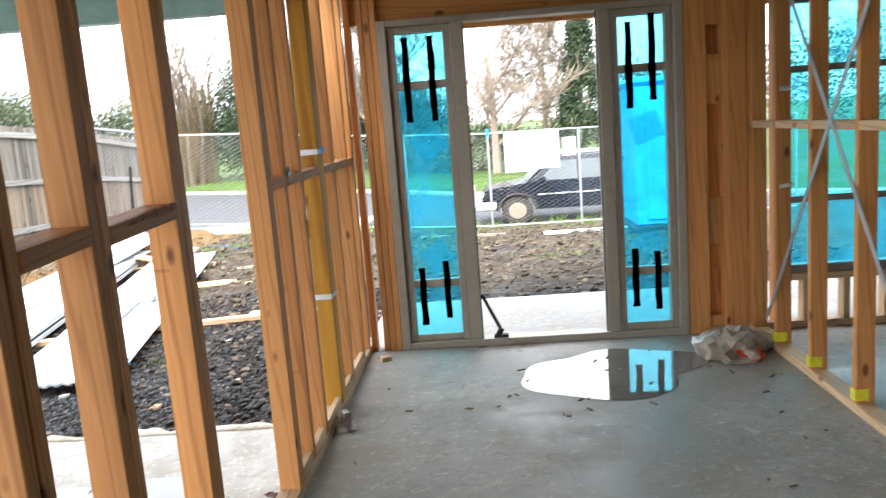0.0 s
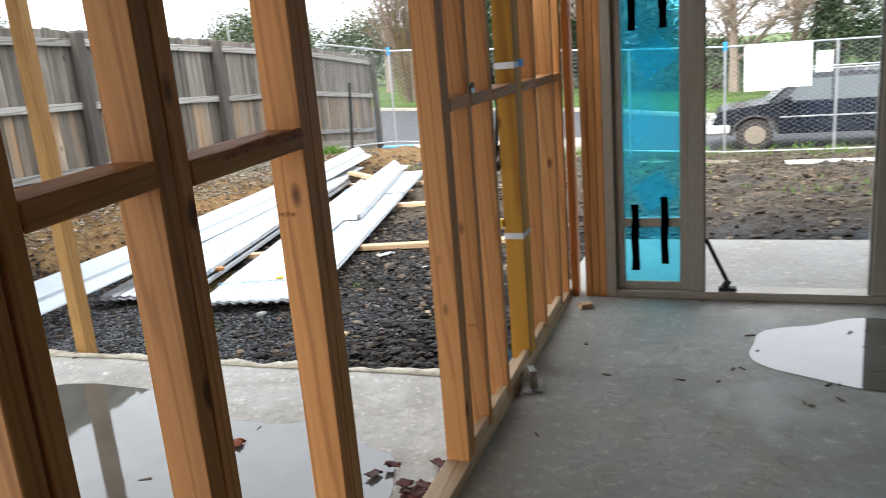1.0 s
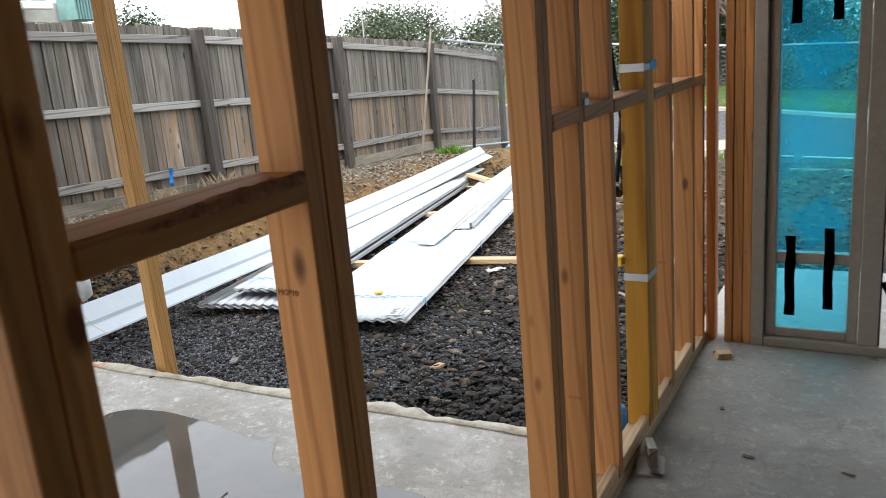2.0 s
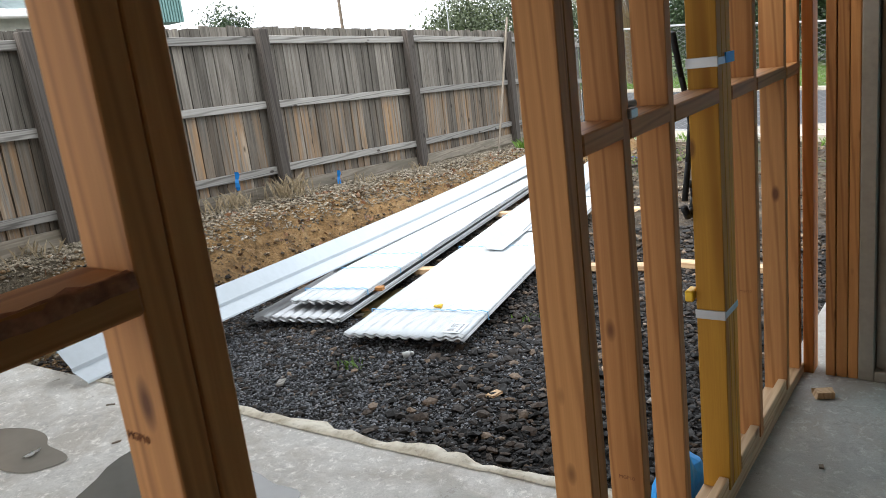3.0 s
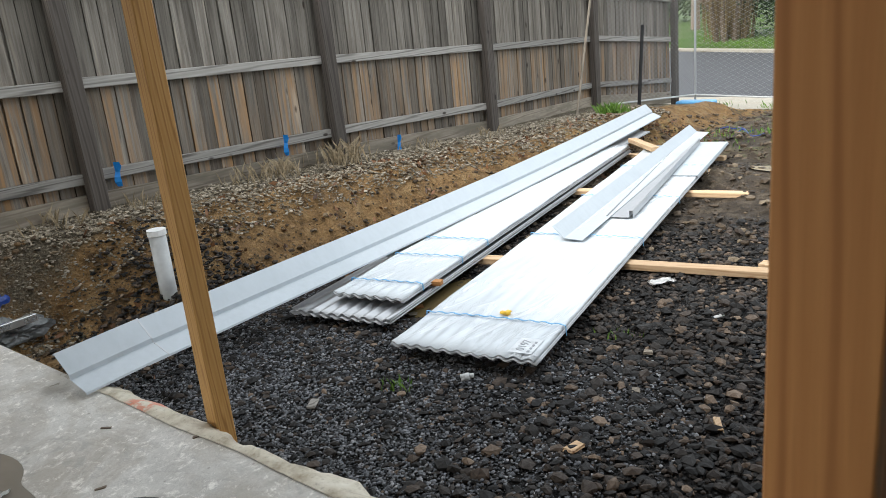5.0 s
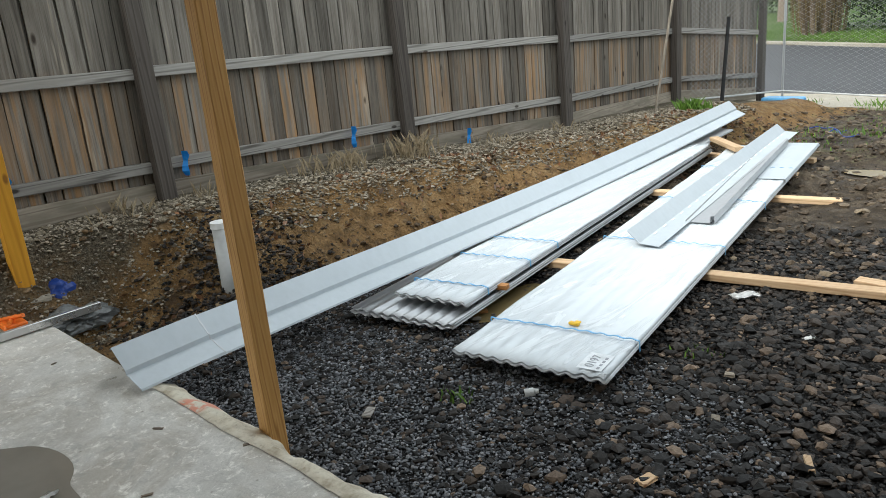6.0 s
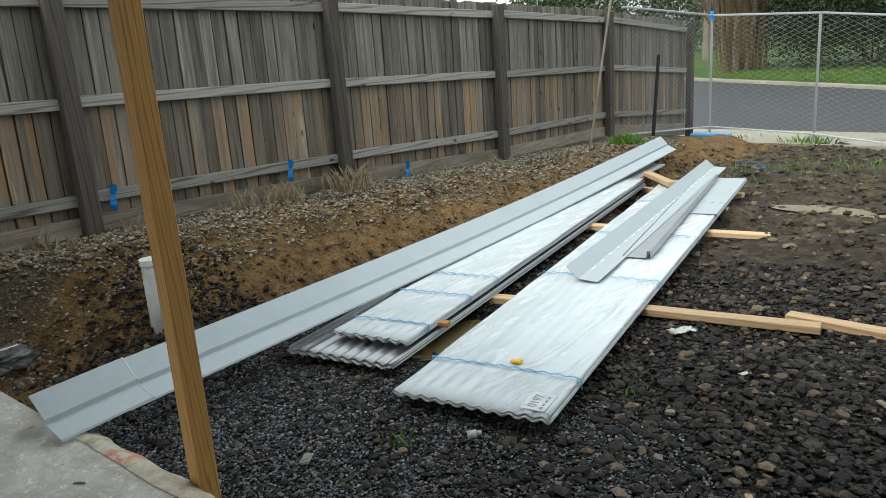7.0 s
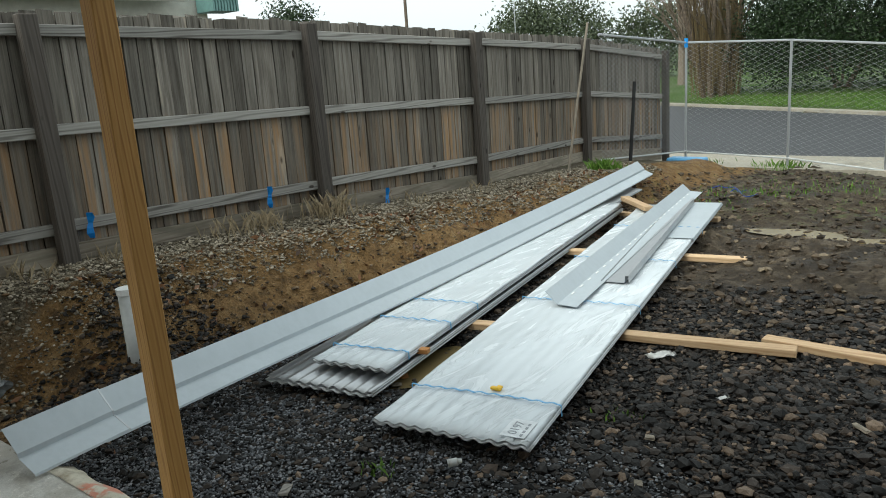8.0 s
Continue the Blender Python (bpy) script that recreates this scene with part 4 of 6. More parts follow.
# bearers under the packs
for a, b in (((-2.75, 6.69, -0.155), (-1.23, 7.035, -0.155)), ((-1.45, 7.165, -0.165), (-0.55, 7.14, -0.165)), ((-3.9, 8.45, -0.16), (-2.12, 8.85, -0.16)), ((-3.23, 6.52, -0.165), (-2.70, 6.66, -0.165)), ((-4.20, 10.35, -0.2), (-2.95, 10.45, -0.2)), ((-3.3, 9.55, -0.165), (-2.78, 9.62, -0.165))):
    tagged(lumber("timber_bearer", a, b, 0.045, 0.09, PALE, up=(0, 0, 1), bevel=0.004), "pale pine bearer lying on the rock", "timber", "bearers under the sheets")
tagged(lumber("timber_offcut", (-4.0, 10.42, -0.03), (-3.465, 9.90, -0.02), 0.045, 0.09, PALE, up=(0, 0, 1)), "pale pine block wedged between the packs", "timber")
tagged(lumber("timber_offcut", (-3.02, 5.84, -0.085), (-2.93, 5.87, -0.085), 0.03, 0.05, PINE, up=(0, 0, 1)), "short pine spacer between the sheets", "timber")


# ---- folded flashings ----
def folded(name, a, b, prof, mat, parent, label="", n=30, sag=0.0):
    """A folded steel profile from a to b; prof lists (across, up)."""
    a, b = Vector(a), Vector(b)
    d = (b - a)
    f = Vector((d.x, d.y, 0)).normalized()
    s = Vector((f.y, -f.x, 0))
    verts, faces = [], []
    for j in range(n + 1):
        k = j / n
        c = a + d * k
        c.z -= sag * math.sin(math.pi * k)
        for u, h in prof:
            p = c + s * u
            verts.append((p.x, p.y, p.z + h))
    m = len(prof)
    for j in range(n):
        for i in range(m - 1):
            q = j * m + i
            faces.append((q, q + 1, q + m + 1, q + m))
    ob = raw(name, verts, faces, mat, parent, label)
    ob.modifiers.new("thick", "SOLIDIFY").thickness = 0.0025
    return ob


FL = [(-0.012, -0.012), (0.0, 0.0), (0.090, -0.092), (0.094, -0.114), (0.110, -0.118), (0.200, -0.158), (0.203, -0.168)]
fl0, fl1 = Vector((-3.45, 3.77, 0.172)), Vector((-4.53, 11.82, 0.175))
flash = root("long_flashing", "long pale grey folded steel flashing leaning on the slab edge", "flashing", at=(-3.5, 3.8, 0))
flv = (fl1 - fl0)
folded("folded_sheet", fl0 + flv * 0.040, fl1, FL, STEEL, flash, sag=0.05)
folded("end_piece", fl0, fl0 + flv * 0.055, [(u, h + 0.0035) for u, h in FL], STEEL, flash, "overlapping end piece", 4)
folded("lap_edge", fl0 + flv * 0.0546, fl0 + flv * 0.0555, [(u, h + 0.0052) for u, h in FL], GALV, flash, "thin grey lap joint", 1)
under = root("second_flashing", "grey folded steel flashing under the long one", "flashing", at=(-3.7, 5.3, -0.05))
folded("folded_sheet", (-3.74, 6.1, -0.035), (-4.40, 11.2, -0.01), [(0.0, 0.0), (0.02, 0.01), (0.10, -0.05), (0.22, -0.06), (0.225, -0.075)], GALV, under)
ang1 = root("angle_flashing", "pale steel angle flashing lying on the sheet pack", "flashing", at=(-2.9, 7.1, -0.06))
folded("folded_sheet", (-2.69, 6.90, -0.066), (-3.53, 11.10, -0.05), [(-0.085, 0.09), (0.0, 0.010), (0.13, 0.0), (0.135, 0.006)], STEEL, ang1)
fa, fb = Vector((-2.69, 6.90, 0)), Vector((-3.53, 11.10, 0))
fd = (fb - fa).normalized()
for i in range(22):
    c = fa + fd * (0.25 + 0.18 * i) + Vector((fd.y, -fd.x, 0)) * 0.018
    flat_card(ang1, "fixing_slot", c, 0.012, 0.06, PAPER, fd, -0.052 + 0.0007 * i, "pale punched slot" if i == 0 else "")
chan = root("channel_flashing", "small steel channel lying on the sheet pack", "flashing", at=(-2.65, 7.5, -0.06))
folded("folded_sheet", (-2.706, 7.52, -0.064), (-3.42, 10.42, -0.05), [(0.0, 0.012), (0.005, 0.0), (0.165, 0.0), (0.17, 0.05), (0.195, 0.052), (0.20, 0.0)], GALV, chan)
lid = root("loose_sheet", "flat pale steel sheet on the far end of the pack", "steel sheet", at=(-3.2, 9.6, -0.06))
folded("folded_sheet", (-2.665, 9.02, -0.066), (-3.005, 10.60, -0.056), [(-0.30, 0.0), (0.02, 0.002), (0.03, -0.02)], STEEL, lid)

# ---- pipe ----
pipe = root("inspection_pipe", "upright grey pvc pipe with a white cap", "pipe", at=(-4.22, 4.79, -0.2))
bm = bmesh.new()
tube(bm, (-4.235, 4.78, -0.25), (-4.235, 4.78, 0.385), 0.052, n=20)
part("pipe_shaft", bm, PVC, pipe, smooth=True)
bm = bmesh.new()
tube(bm, (-4.235, 4.78, 0.38), (-4.235, 4.78, 0.415), 0.058, n=20)
part("cap", bm, WHITE, pipe, "white push-on cap")


# ---- chain-link fence ----
CL = [(-5.45, 12.55, 0.02, 1.80), (-5.42, 15.45, -0.22, 1.63), (-3.76, 15.45, -0.30, 1.55), (-2.4, 15.5, -0.46, 1.40), (-0.75, 15.6, -0.60, 1.28), (0.9, 15.7, -0.70, 1.20), (2.7, 15.8, -0.72, 1.18), (4.5, 15.9, -0.72, 1.16), (7.0, 16.0, -0.74, 1.15)]
chain = root("chain_link_fence", "galvanised chain-link fence along the street front", "fence", at=(0, 15.5, -0.5))
for x, y, z0, z1 in CL[1:]:
    bm = bmesh.new()
    tube(bm, (x, y, land(x, y) - 0.1), (x, y, z1 + 0.02), 0.021, n=8)
    part("fence_post", bm, GALV, chain)
for (xa, ya, za, ta), (xb, yb, zb, tb) in zip(CL, CL[1:]):
    bm = bmesh.new()
    tube(bm, (xa, ya, ta), (xb, yb, tb), 0.017, n=6)
    part("top_rail", bm, GALV, chain)
    bm = bmesh.new()
    tube(bm, (xa, ya - 0.02, za + 0.05), (xb, yb - 0.02, zb + 0.05), 0.014, n=6)
    part("bottom_rail", bm, PVC, chain)
cv, cf = [], []


def wire(pts, r):
    b = len(cv)
    for i, p in enumerate(pts):
        for k in range(3):
            a = 2.094 * k
            cv.append((p[0] + r * math.cos(a) * 0.6, p[1] + r * math.cos(a), p[2] + r * math.sin(a)))
    for i in range(len(pts) - 1):
        for k in range(3):
            q = b + i * 3
            cf.append((q + k, q + (k + 1) % 3, q + 3 + (k + 1) % 3, q + 3 + k))


for (xa, ya, za, ta), (xb, yb, zb, tb) in zip(CL[:-1], CL[1:]):
    L = math.hypot(xb - xa, yb - ya)
    n = int(L / 0.072)
    for i in range(n):
        pts = []
        for j in range(49):
            k = (i + 0.5 + (0.5 if (j + i) % 2 else -0.5)) / n
            z = (za + 0.06) * (1 - k) + (zb + 0.06) * k + ((ta - za) - 0.08) * j / 48
            pts.append((xa + (xb - xa) * k, ya + (yb - ya) * k + (0.004 if (j + i) % 2 else -0.004), z))
        wire(pts, 0.0014)
mesh_ob = raw("chain_mesh", cv, cf, GALV, chain, "galvanised diamond wire mesh")
mesh_ob["kind"] = "stuff"
bm = bmesh.new()
for x, y, z in ((-5.42, 15.45, 1.55), (0.9, 15.7, 1.14)):
    bm = bmesh.new()
    tube(bm, (x, y, z), (x, y, z + 0.15), 0.032, n=8)
    part("blue_cap", bm, BLUE, chain, "blue tape round the post top")
# white boards on the wire
for x0, x1, z0, z1 in ((1.22, 1.80, 0.40, 1.19), (1.82, 2.30, 0.44, 1.20), (2.37, 2.62, 0.66, 1.02)):
    bm = bmesh.new()
    y = 15.72
    box(bm, (x0, y - 0.01, z0), (x1, y, z1), 0.003)
    tagged(part("sign_board", bm, WHITE), "blank white board wired to the chain-link fence", "sign", "boards on the fence")

# leaning pole and stake by the fence
bm = bmesh.new()
tube(bm, (-5.10, 11.06, 0.08), (-5.10, 11.64, 1.93), 0.016, n=8)
tagged(part("garden_stake", bm, PLINTHW), "thin pale timber pole leaning on the fence", "pole")
bm = bmesh.new()
tube(bm, (-5.25, 13.05, -0.1), (-5.25, 13.22, 1.12), 0.028, 0.024, n=8)
tagged(part("star_picket", bm, DARKWOOD), "black steel picket standing in the ground", "picket")


# ---- car ----
def extrude_side(bm, pts, y0, y1, inset=0.0):
    """Side outline pts (x, z) between two planes; inset narrows the upper part."""
    zs = [p[1] for p in pts]
    lo, hi = min(zs), max(zs)
    a = [bm.verts.new((x, y0 + inset * (z - lo) / (hi - lo), z)) for x, z in pts]
    b = [bm.verts.new((x, y1 - inset * (z - lo) / (hi - lo), z)) for x, z in pts]
    n = len(pts)
    for i in range(n):
        bm.faces.new((a[i], a[(i + 1) % n], b[(i + 1) % n], b[i]))
    bm.faces.new(a[::-1])
    bm.faces.new(b)
    bmesh.ops.recalc_face_normals(bm, faces=bm.faces[:])
    return bm


car = root("parked_car", "dark navy four-wheel-drive wagon parked in the street", "car", at=(2.8, 18.7, -0.955))
cm = Matrix.Translation((0.62, 17.9, -0.955)) @ Matrix.Diagonal((1, 1, 0.9, 1))


def cpart(name, bm, mat, par, label="", sm=False):
    return part(name, bm, mat, par, label, sm, m=cm)


def arch(cx, r, n=8):
    return [(cx + r * math.cos(math.pi * (1 - i / n)), 0.36 + r * math.sin(math.pi * (1 - i / n)) * 0.98) for i in range(n + 1)]


bm = bmesh.new()
low = [(0.04, 0.42), (0.06, 0.60), (0.14, 0.86), (0.24, 0.93), (0.75, 1.00), (1.25, 1.06), (4.42, 1.05), (4.5, 0.85), (4.48, 0.42)] + [(p[0], p[1]) for p in reversed(arch(3.58, 0.42))] + [(2.9, 0.36), (1.4, 0.36)] + [(p[0], p[1]) for p in reversed(arch(0.88, 0.42))] + [(0.4, 0.38)]
extrude_side(bm, low, 0.0, 1.72, 0.05)
bmesh.ops.bevel(bm, geom=[e for e in bm.edges if abs(e.verts[0].co.y - e.verts[1].co.y) < 0.02], offset=0.02, segments=2, affect="EDGES")
body = cpart("body", bm, PAINT, car, "dark navy painted body")
bm = bmesh.new()
extrude_side(bm, [(1.12, 1.02), (1.75, 1.60), (1.95, 1.66), (4.1, 1.64), (4.42, 1.04)], 0.04, 1.68, 0.16)
bmesh.ops.bevel(bm, geom=bm.edges[:], offset=0.03, segments=2, affect="EDGES")
cpart("cabin", bm, PAINT, car)
for pts in ([(1.42, 1.09), (1.82, 1.54), (2.28, 1.55), (2.28, 1.08)], [(2.36, 1.08), (2.36, 1.55), (3.12, 1.55), (3.16, 1.08)], [(3.26, 1.08), (3.22, 1.55), (3.95, 1.53), (4.2, 1.10)]):
    bm = bmesh.new()
    f = bm.faces.new([bm.verts.new((x, 0.04 + 0.16 * (z - 1.02) / 0.64 - 0.012, z)) for x, z in pts])
    bmesh.ops.solidify(bm, geom=[f], thickness=0.012)
    cpart("side_window", bm, GLASSC, car, "dark glass")
bm = bmesh.new()
f = bm.faces.new([bm.verts.new(p) for p in ((1.16, 0.14, 1.07), (1.72, 0.24, 1.585), (1.72, 1.48, 1.585), (1.16, 1.58, 1.07))])
bmesh.ops.translate(bm, verts=bm.verts[:], vec=(-0.025, 0, 0.015))
cpart("windscreen", bm, GLASSC, car, "windscreen glass")
bm = bmesh.new()
box(bm, (-0.06, -0.02, 0.38), (0.42, 1.74, 0.62), 0.05)
cpart("bumper", bm, CREAM, car, "pale scuffed front bumper")
bm = bmesh.new()
for y in (0.45, 1.25):
    tube(bm, (-0.10, y, 0.45), (-0.12, y, 0.92), 0.03, n=8)
for z in (0.90, 0.74):
    tube(bm, (-0.12, 0.1, z), (-0.12, 1.6, z), 0.03, n=8)
for y in (0.1, 1.6):
    tube(bm, (-0.12, y, 0.90), (-0.08, y, 0.58), 0.03, n=8)
cpart("bull_bar", bm, CREAM, car, "pale tubular bull bar")
bm = bmesh.new()
box(bm, (0.015, 0.05, 0.68), (0.16, 0.42, 0.82), 0.02)
cpart("headlight", bm, CHROME, car, "clear headlight")
bm = bmesh.new()
box(bm, (1.35, -0.012, 0.72), (3.1, 0.0, 0.755), 0.004)
cpart("side_trim", bm, CHROME, car, "bright side trim strip")
bm = bmesh.new()
box(bm, (4.44, 0.05, 0.40), (4.6, 1.67, 0.60), 0.03)
cpart("rear_bumper", bm, CREAM, car)
for y in (0.28, 1.44):
    bm = bmesh.new()
    tube(bm, (1.95, y, 1.73), (3.95, y, 1.72), 0.018, n=6)
    for x in (2.0, 2.9, 3.85):
        tube(bm, (x, y, 1.62), (x, y, 1.73), 0.014, n=6)
    cpart("roof_rail", bm, CHROME, car)
bm = bmesh.new()
box(bm, (1.38, -0.16, 1.05), (1.55, -0.0, 1.19), 0.03)
cpart("wing_mirror", bm, PAINT, car)
for cx in (0.88, 3.58):
    bm = bmesh.new()
    pts = arch(cx, 0.44, 10)
    for p, q in zip(pts, pts[1:]):
        tube(bm, (p[0], -0.005, p[1]), (q[0], -0.005, q[1]), 0.028, n=6)
    cpart("wheel_arch", bm, TYRE, car, "black plastic arch flare")
    for y0, y1 in ((0.0, 0.22), (1.50, 1.72)):
        bm = bmesh.new()
        tube(bm, (cx, y0, 0.36), (cx, y1, 0.36), 0.36, n=28)
        bmesh.ops.bevel(bm, geom=[e for e in bm.edges if abs(e.verts[0].co.y - e.verts[1].co.y) < 0.01], offset=0.04, segments=2, affect="EDGES")
        wheel = cpart("wheel", bm, TYRE, car, "muddy black tyre")
        bm = bmesh.new()
        tube(bm, (cx, y0 - 0.008, 0.36), (cx, y0 + 0.05, 0.36), 0.205, 0.205, 20)
        for i in range(6):
            a = i * math.pi / 3
            tube(bm, (cx + 0.13 * math.cos(a), y0 - 0.018, 0.36 + 0.13 * math.sin(a)), (cx + 0.13 * math.cos(a), y0, 0.36 + 0.13 * math.sin(a)), 0.035, n=8)
        tube(bm, (cx, y0 - 0.03, 0.36), (cx, y0, 0.36), 0.07, n=12)
        cpart("rim", bm, RIM, wheel, "tan steel rim")

# ---- portable toilet ----
loo = root("portable_toilet", "bright blue plastic portable site toilet", "toilet", at=(3.6, 12.4, -0.3))
bm = bmesh.new()
box(bm, (3.05, 11.9, -0.30), (4.15, 13.0, 1.80), 0.04)
cab = part("cabin", bm, CYAN, loo)
bm = bmesh.new()
box(bm, (3.01, 11.86, 1.78), (4.19, 13.04, 1.92), 0.06)
part("roof", bm, CYAN, loo)
bm = bmesh.new()
box(bm, (3.21, 11.87, -0.2), (3.93, 11.905, 1.68), 0.015)
door = part("door", bm, CYAN, loo)
for z in (0.2, 0.7, 1.2):
    bm = bmesh.new()
    box(bm, (3.29, 11.855, z), (3.85, 11.872, z + 0.34), 0.008)
    part("moulded_panel", bm, CYAN, door)
bm = bmesh.new()
box(bm, (2.98, 11.85, -0.36), (4.23, 13.05, -0.28), 0.02)
part("skid", bm, DARKWOOD, loo)

# ---- neighbour's house ----
house = root("neighbour_house", "pale house with a grey-green steel roof behind the fence", "house", at=(-15, 9, 0))
bm = bmesh.new()
box(bm, (-20, 2.5, 0.0), (-12.3, 11.0, 3.05), 0.02)
part("wall", bm, BRICKW, house)
bm = bmesh.new()
n = 70
for (xa, za), (xb, zb) in (((-11.8, 2.98), (-16.1, 4.7)), ((-16.1, 4.7), (-20.6, 2.98))):
    rows = [[bm.verts.new((x, 2.0 + 8.3 * i / n, z + 0.02 * math.cos(i * 1.6))) for i in range(n + 1)] for x, z in ((xa, za), (xb, zb))]
    for i in range(n):
        bm.faces.new((rows[0][i], rows[0][i + 1], rows[1][i + 1], rows[1][i]))
bmesh.ops.solidify(bm, geom=bm.faces[:], thickness=0.03)
part("roof", bm, ROOFM, house, "ribbed grey-green roofing steel")
for y in (4.0, 7.0):
    bm = bmesh.new()
    box(bm, (-12.32, y, 1.0), (-12.25, y + 1.5, 2.3), 0.01)
    w = part("window", bm, WHITE, house)
    bm = bmesh.new()
    box(bm, (-12.26, y + 0.07, 1.07), (-12.24, y + 1.43, 2.23), 0.002)
    part("pane", bm, GLASSC, w)
bm = bmesh.new()
box(bm, (-11.85, 2.0, 2.85), (-11.7, 10.3, 2.98), 0.02)
part("gutter", bm, WHITE, house)
for i in range(9):
    bm = bmesh.new()
    box(bm, (-12.25, 10.75 + i * 0.06, 2.7), (-11.75, 10.79 + i * 0.06, 3.3), 0.004)
    part("awning_slat", bm, SARK, house, "green awning slat")


# ---- trees ----
def tree_mesh(seed, height, r0, levels, spread, base, lean=0.0, kids=(3, 5), twig=0.64, mat=BARK, stems=1, up=0.35):
    """Trunk and limbs as tapered tubes; returns the mesh data and the twig tips."""
    r = random.Random(seed)
    verts, faces, tips = [], [], []

    def limb(p, d, L, rad, lev):
        segs = 4 if lev < 2 else 3
        sides = 7 if lev == 0 else (5 if lev == 1 else 3)
        q = Vector(p)
        d = Vector(d).normalized()
        rings = []
        pts = []
        for i in range(segs + 1):
            rr = max(0.013, rad * (1 - 0.55 * i / segs))
            x = d.orthogonal().normalized()
            y = d.cross(x)
            rings.append(len(verts))
            for k in range(sides):
                a = 2 * math.pi * k / sides
                verts.append(tuple(q + (x * math.cos(a) + y * math.sin(a)) * rr))
            pts.append((Vector(q), Vector(d), rr))
            q = q + d * (L / segs)
            d = (d + Vector((r.uniform(-1, 1), r.uniform(-1, 1), r.uniform(-0.5, 1))) * 0.16).normalized()
        for a, b in zip(rings, rings[1:]):
            for k in range(sides):
                faces.append((a + k, a + (k + 1) % sides, b + (k + 1) % sides, b + k))
        if lev >= levels:
            tips.append(tuple(q))
            return
        for _ in range(r.randint(*kids)):
            pp, dd, rr = pts[r.randint(1, segs)]
            side = Vector((r.uniform(-1, 1), r.uniform(-1, 1), r.uniform(-0.15, up * 2)))
            nd = (dd * (1 - spread) + side.normalized() * spread).normalized()
            limb(pp, nd, L * twig * r.uniform(0.7, 1.15), rr * 0.55, lev + 1)

    for s in range(stems):
        a = 6.28 * s / max(1, stems)
        o = Vector(base) + Vector((math.cos(a), math.sin(a), 0)) * (0.0 if stems == 1 else r0 * 2.2)
        limb(o, (lean + (0 if stems == 1 else 0.16 * math.cos(a)), 0 if stems == 1 else 0.16 * math.sin(a), 1), height * 0.55, r0 * (1 if stems == 1 else 0.6), 0)
    return verts, faces, tips


def leaves_mesh(points, n, size, spread, seed, flatten=1.0):
    """Many small leaf quads scattered round points."""
    r = np.random.RandomState(seed)
    pts = np.array(points)
    c = pts[r.randint(0, len(pts), n)] + r.normal(0, spread, (n, 3)) * np.array((1, 1, flatten))
    u = r.normal(0, 1, (n, 3))
    u /= np.linalg.norm(u, axis=1)[:, None]
    w = np.cross(u, r.normal(0, 1, (n, 3)))
    w /= np.linalg.norm(w, axis=1)[:, None]
    s = size * r.uniform(0.6, 1.4, (n, 1))
    v = np.stack([c - u * s, c + w * s * 0.45, c + u * s, c - w * s * 0.45], 1).reshape(-1, 3)
    f = np.arange(4 * n).reshape(-1, 4)
    return v.tolist(), f.tolist()


def bare_tree(name, seed, x, y, h, r0, label, levels=4, spread=0.55, kids=(4, 6), mat=BARK, stems=1, up=0.35, shoots=0, shootmat=None, shoot_spread=0.5, leaf=0, leafmat=None, leafsize=0.08, leafspread=0.35, lean=0.0):
    z = land(max(-90, min(90, x)), min(90, y)) - 0.1
    t = root(name, label, "tree", at=(x, y, z))
    v, f, tips = tree_mesh(seed, h, r0, levels, spread, (x, y, z), lean, kids, mat=mat, stems=stems, up=up)
    raw("trunk", v, f, mat, t)
    if shoots:
        vv, ff = [], []
        r = random.Random(seed)
        for _ in range(shoots):
            a, q, hh = r.uniform(0, 6.28), r.uniform(0.0, shoot_spread), r.uniform(0.4, 1.0) * h * 0.42
            p = Vector((x + q * math.cos(a), y + q * math.sin(a), z + r.uniform(0, h * 0.25)))
            e = p + Vector((math.cos(a) * 0.35 * r.random(), math.sin(a) * 0.35 * r.random(), hh))
            b = len(vv)
            for pp, w in ((p, 0.016), (e, 0.005)):
                for k in range(3):
                    vv.append((pp.x + w * math.cos(2.1 * k), pp.y + w * math.sin(2.1 * k), pp.z))
            for k in range(3):
                ff.append((b + k, b + (k + 1) % 3, b + 3 + (k + 1) % 3, b + 3 + k))
        raw("shoot_thicket", vv, ff, shootmat or SHOOT, t, "thicket of thin upright shoots")
    if leaf:
        vv, ff = leaves_mesh(tips, leaf, leafsize, leafspread, seed)
        raw("crown", vv, ff, leafmat or LEAFM, t)
    return t


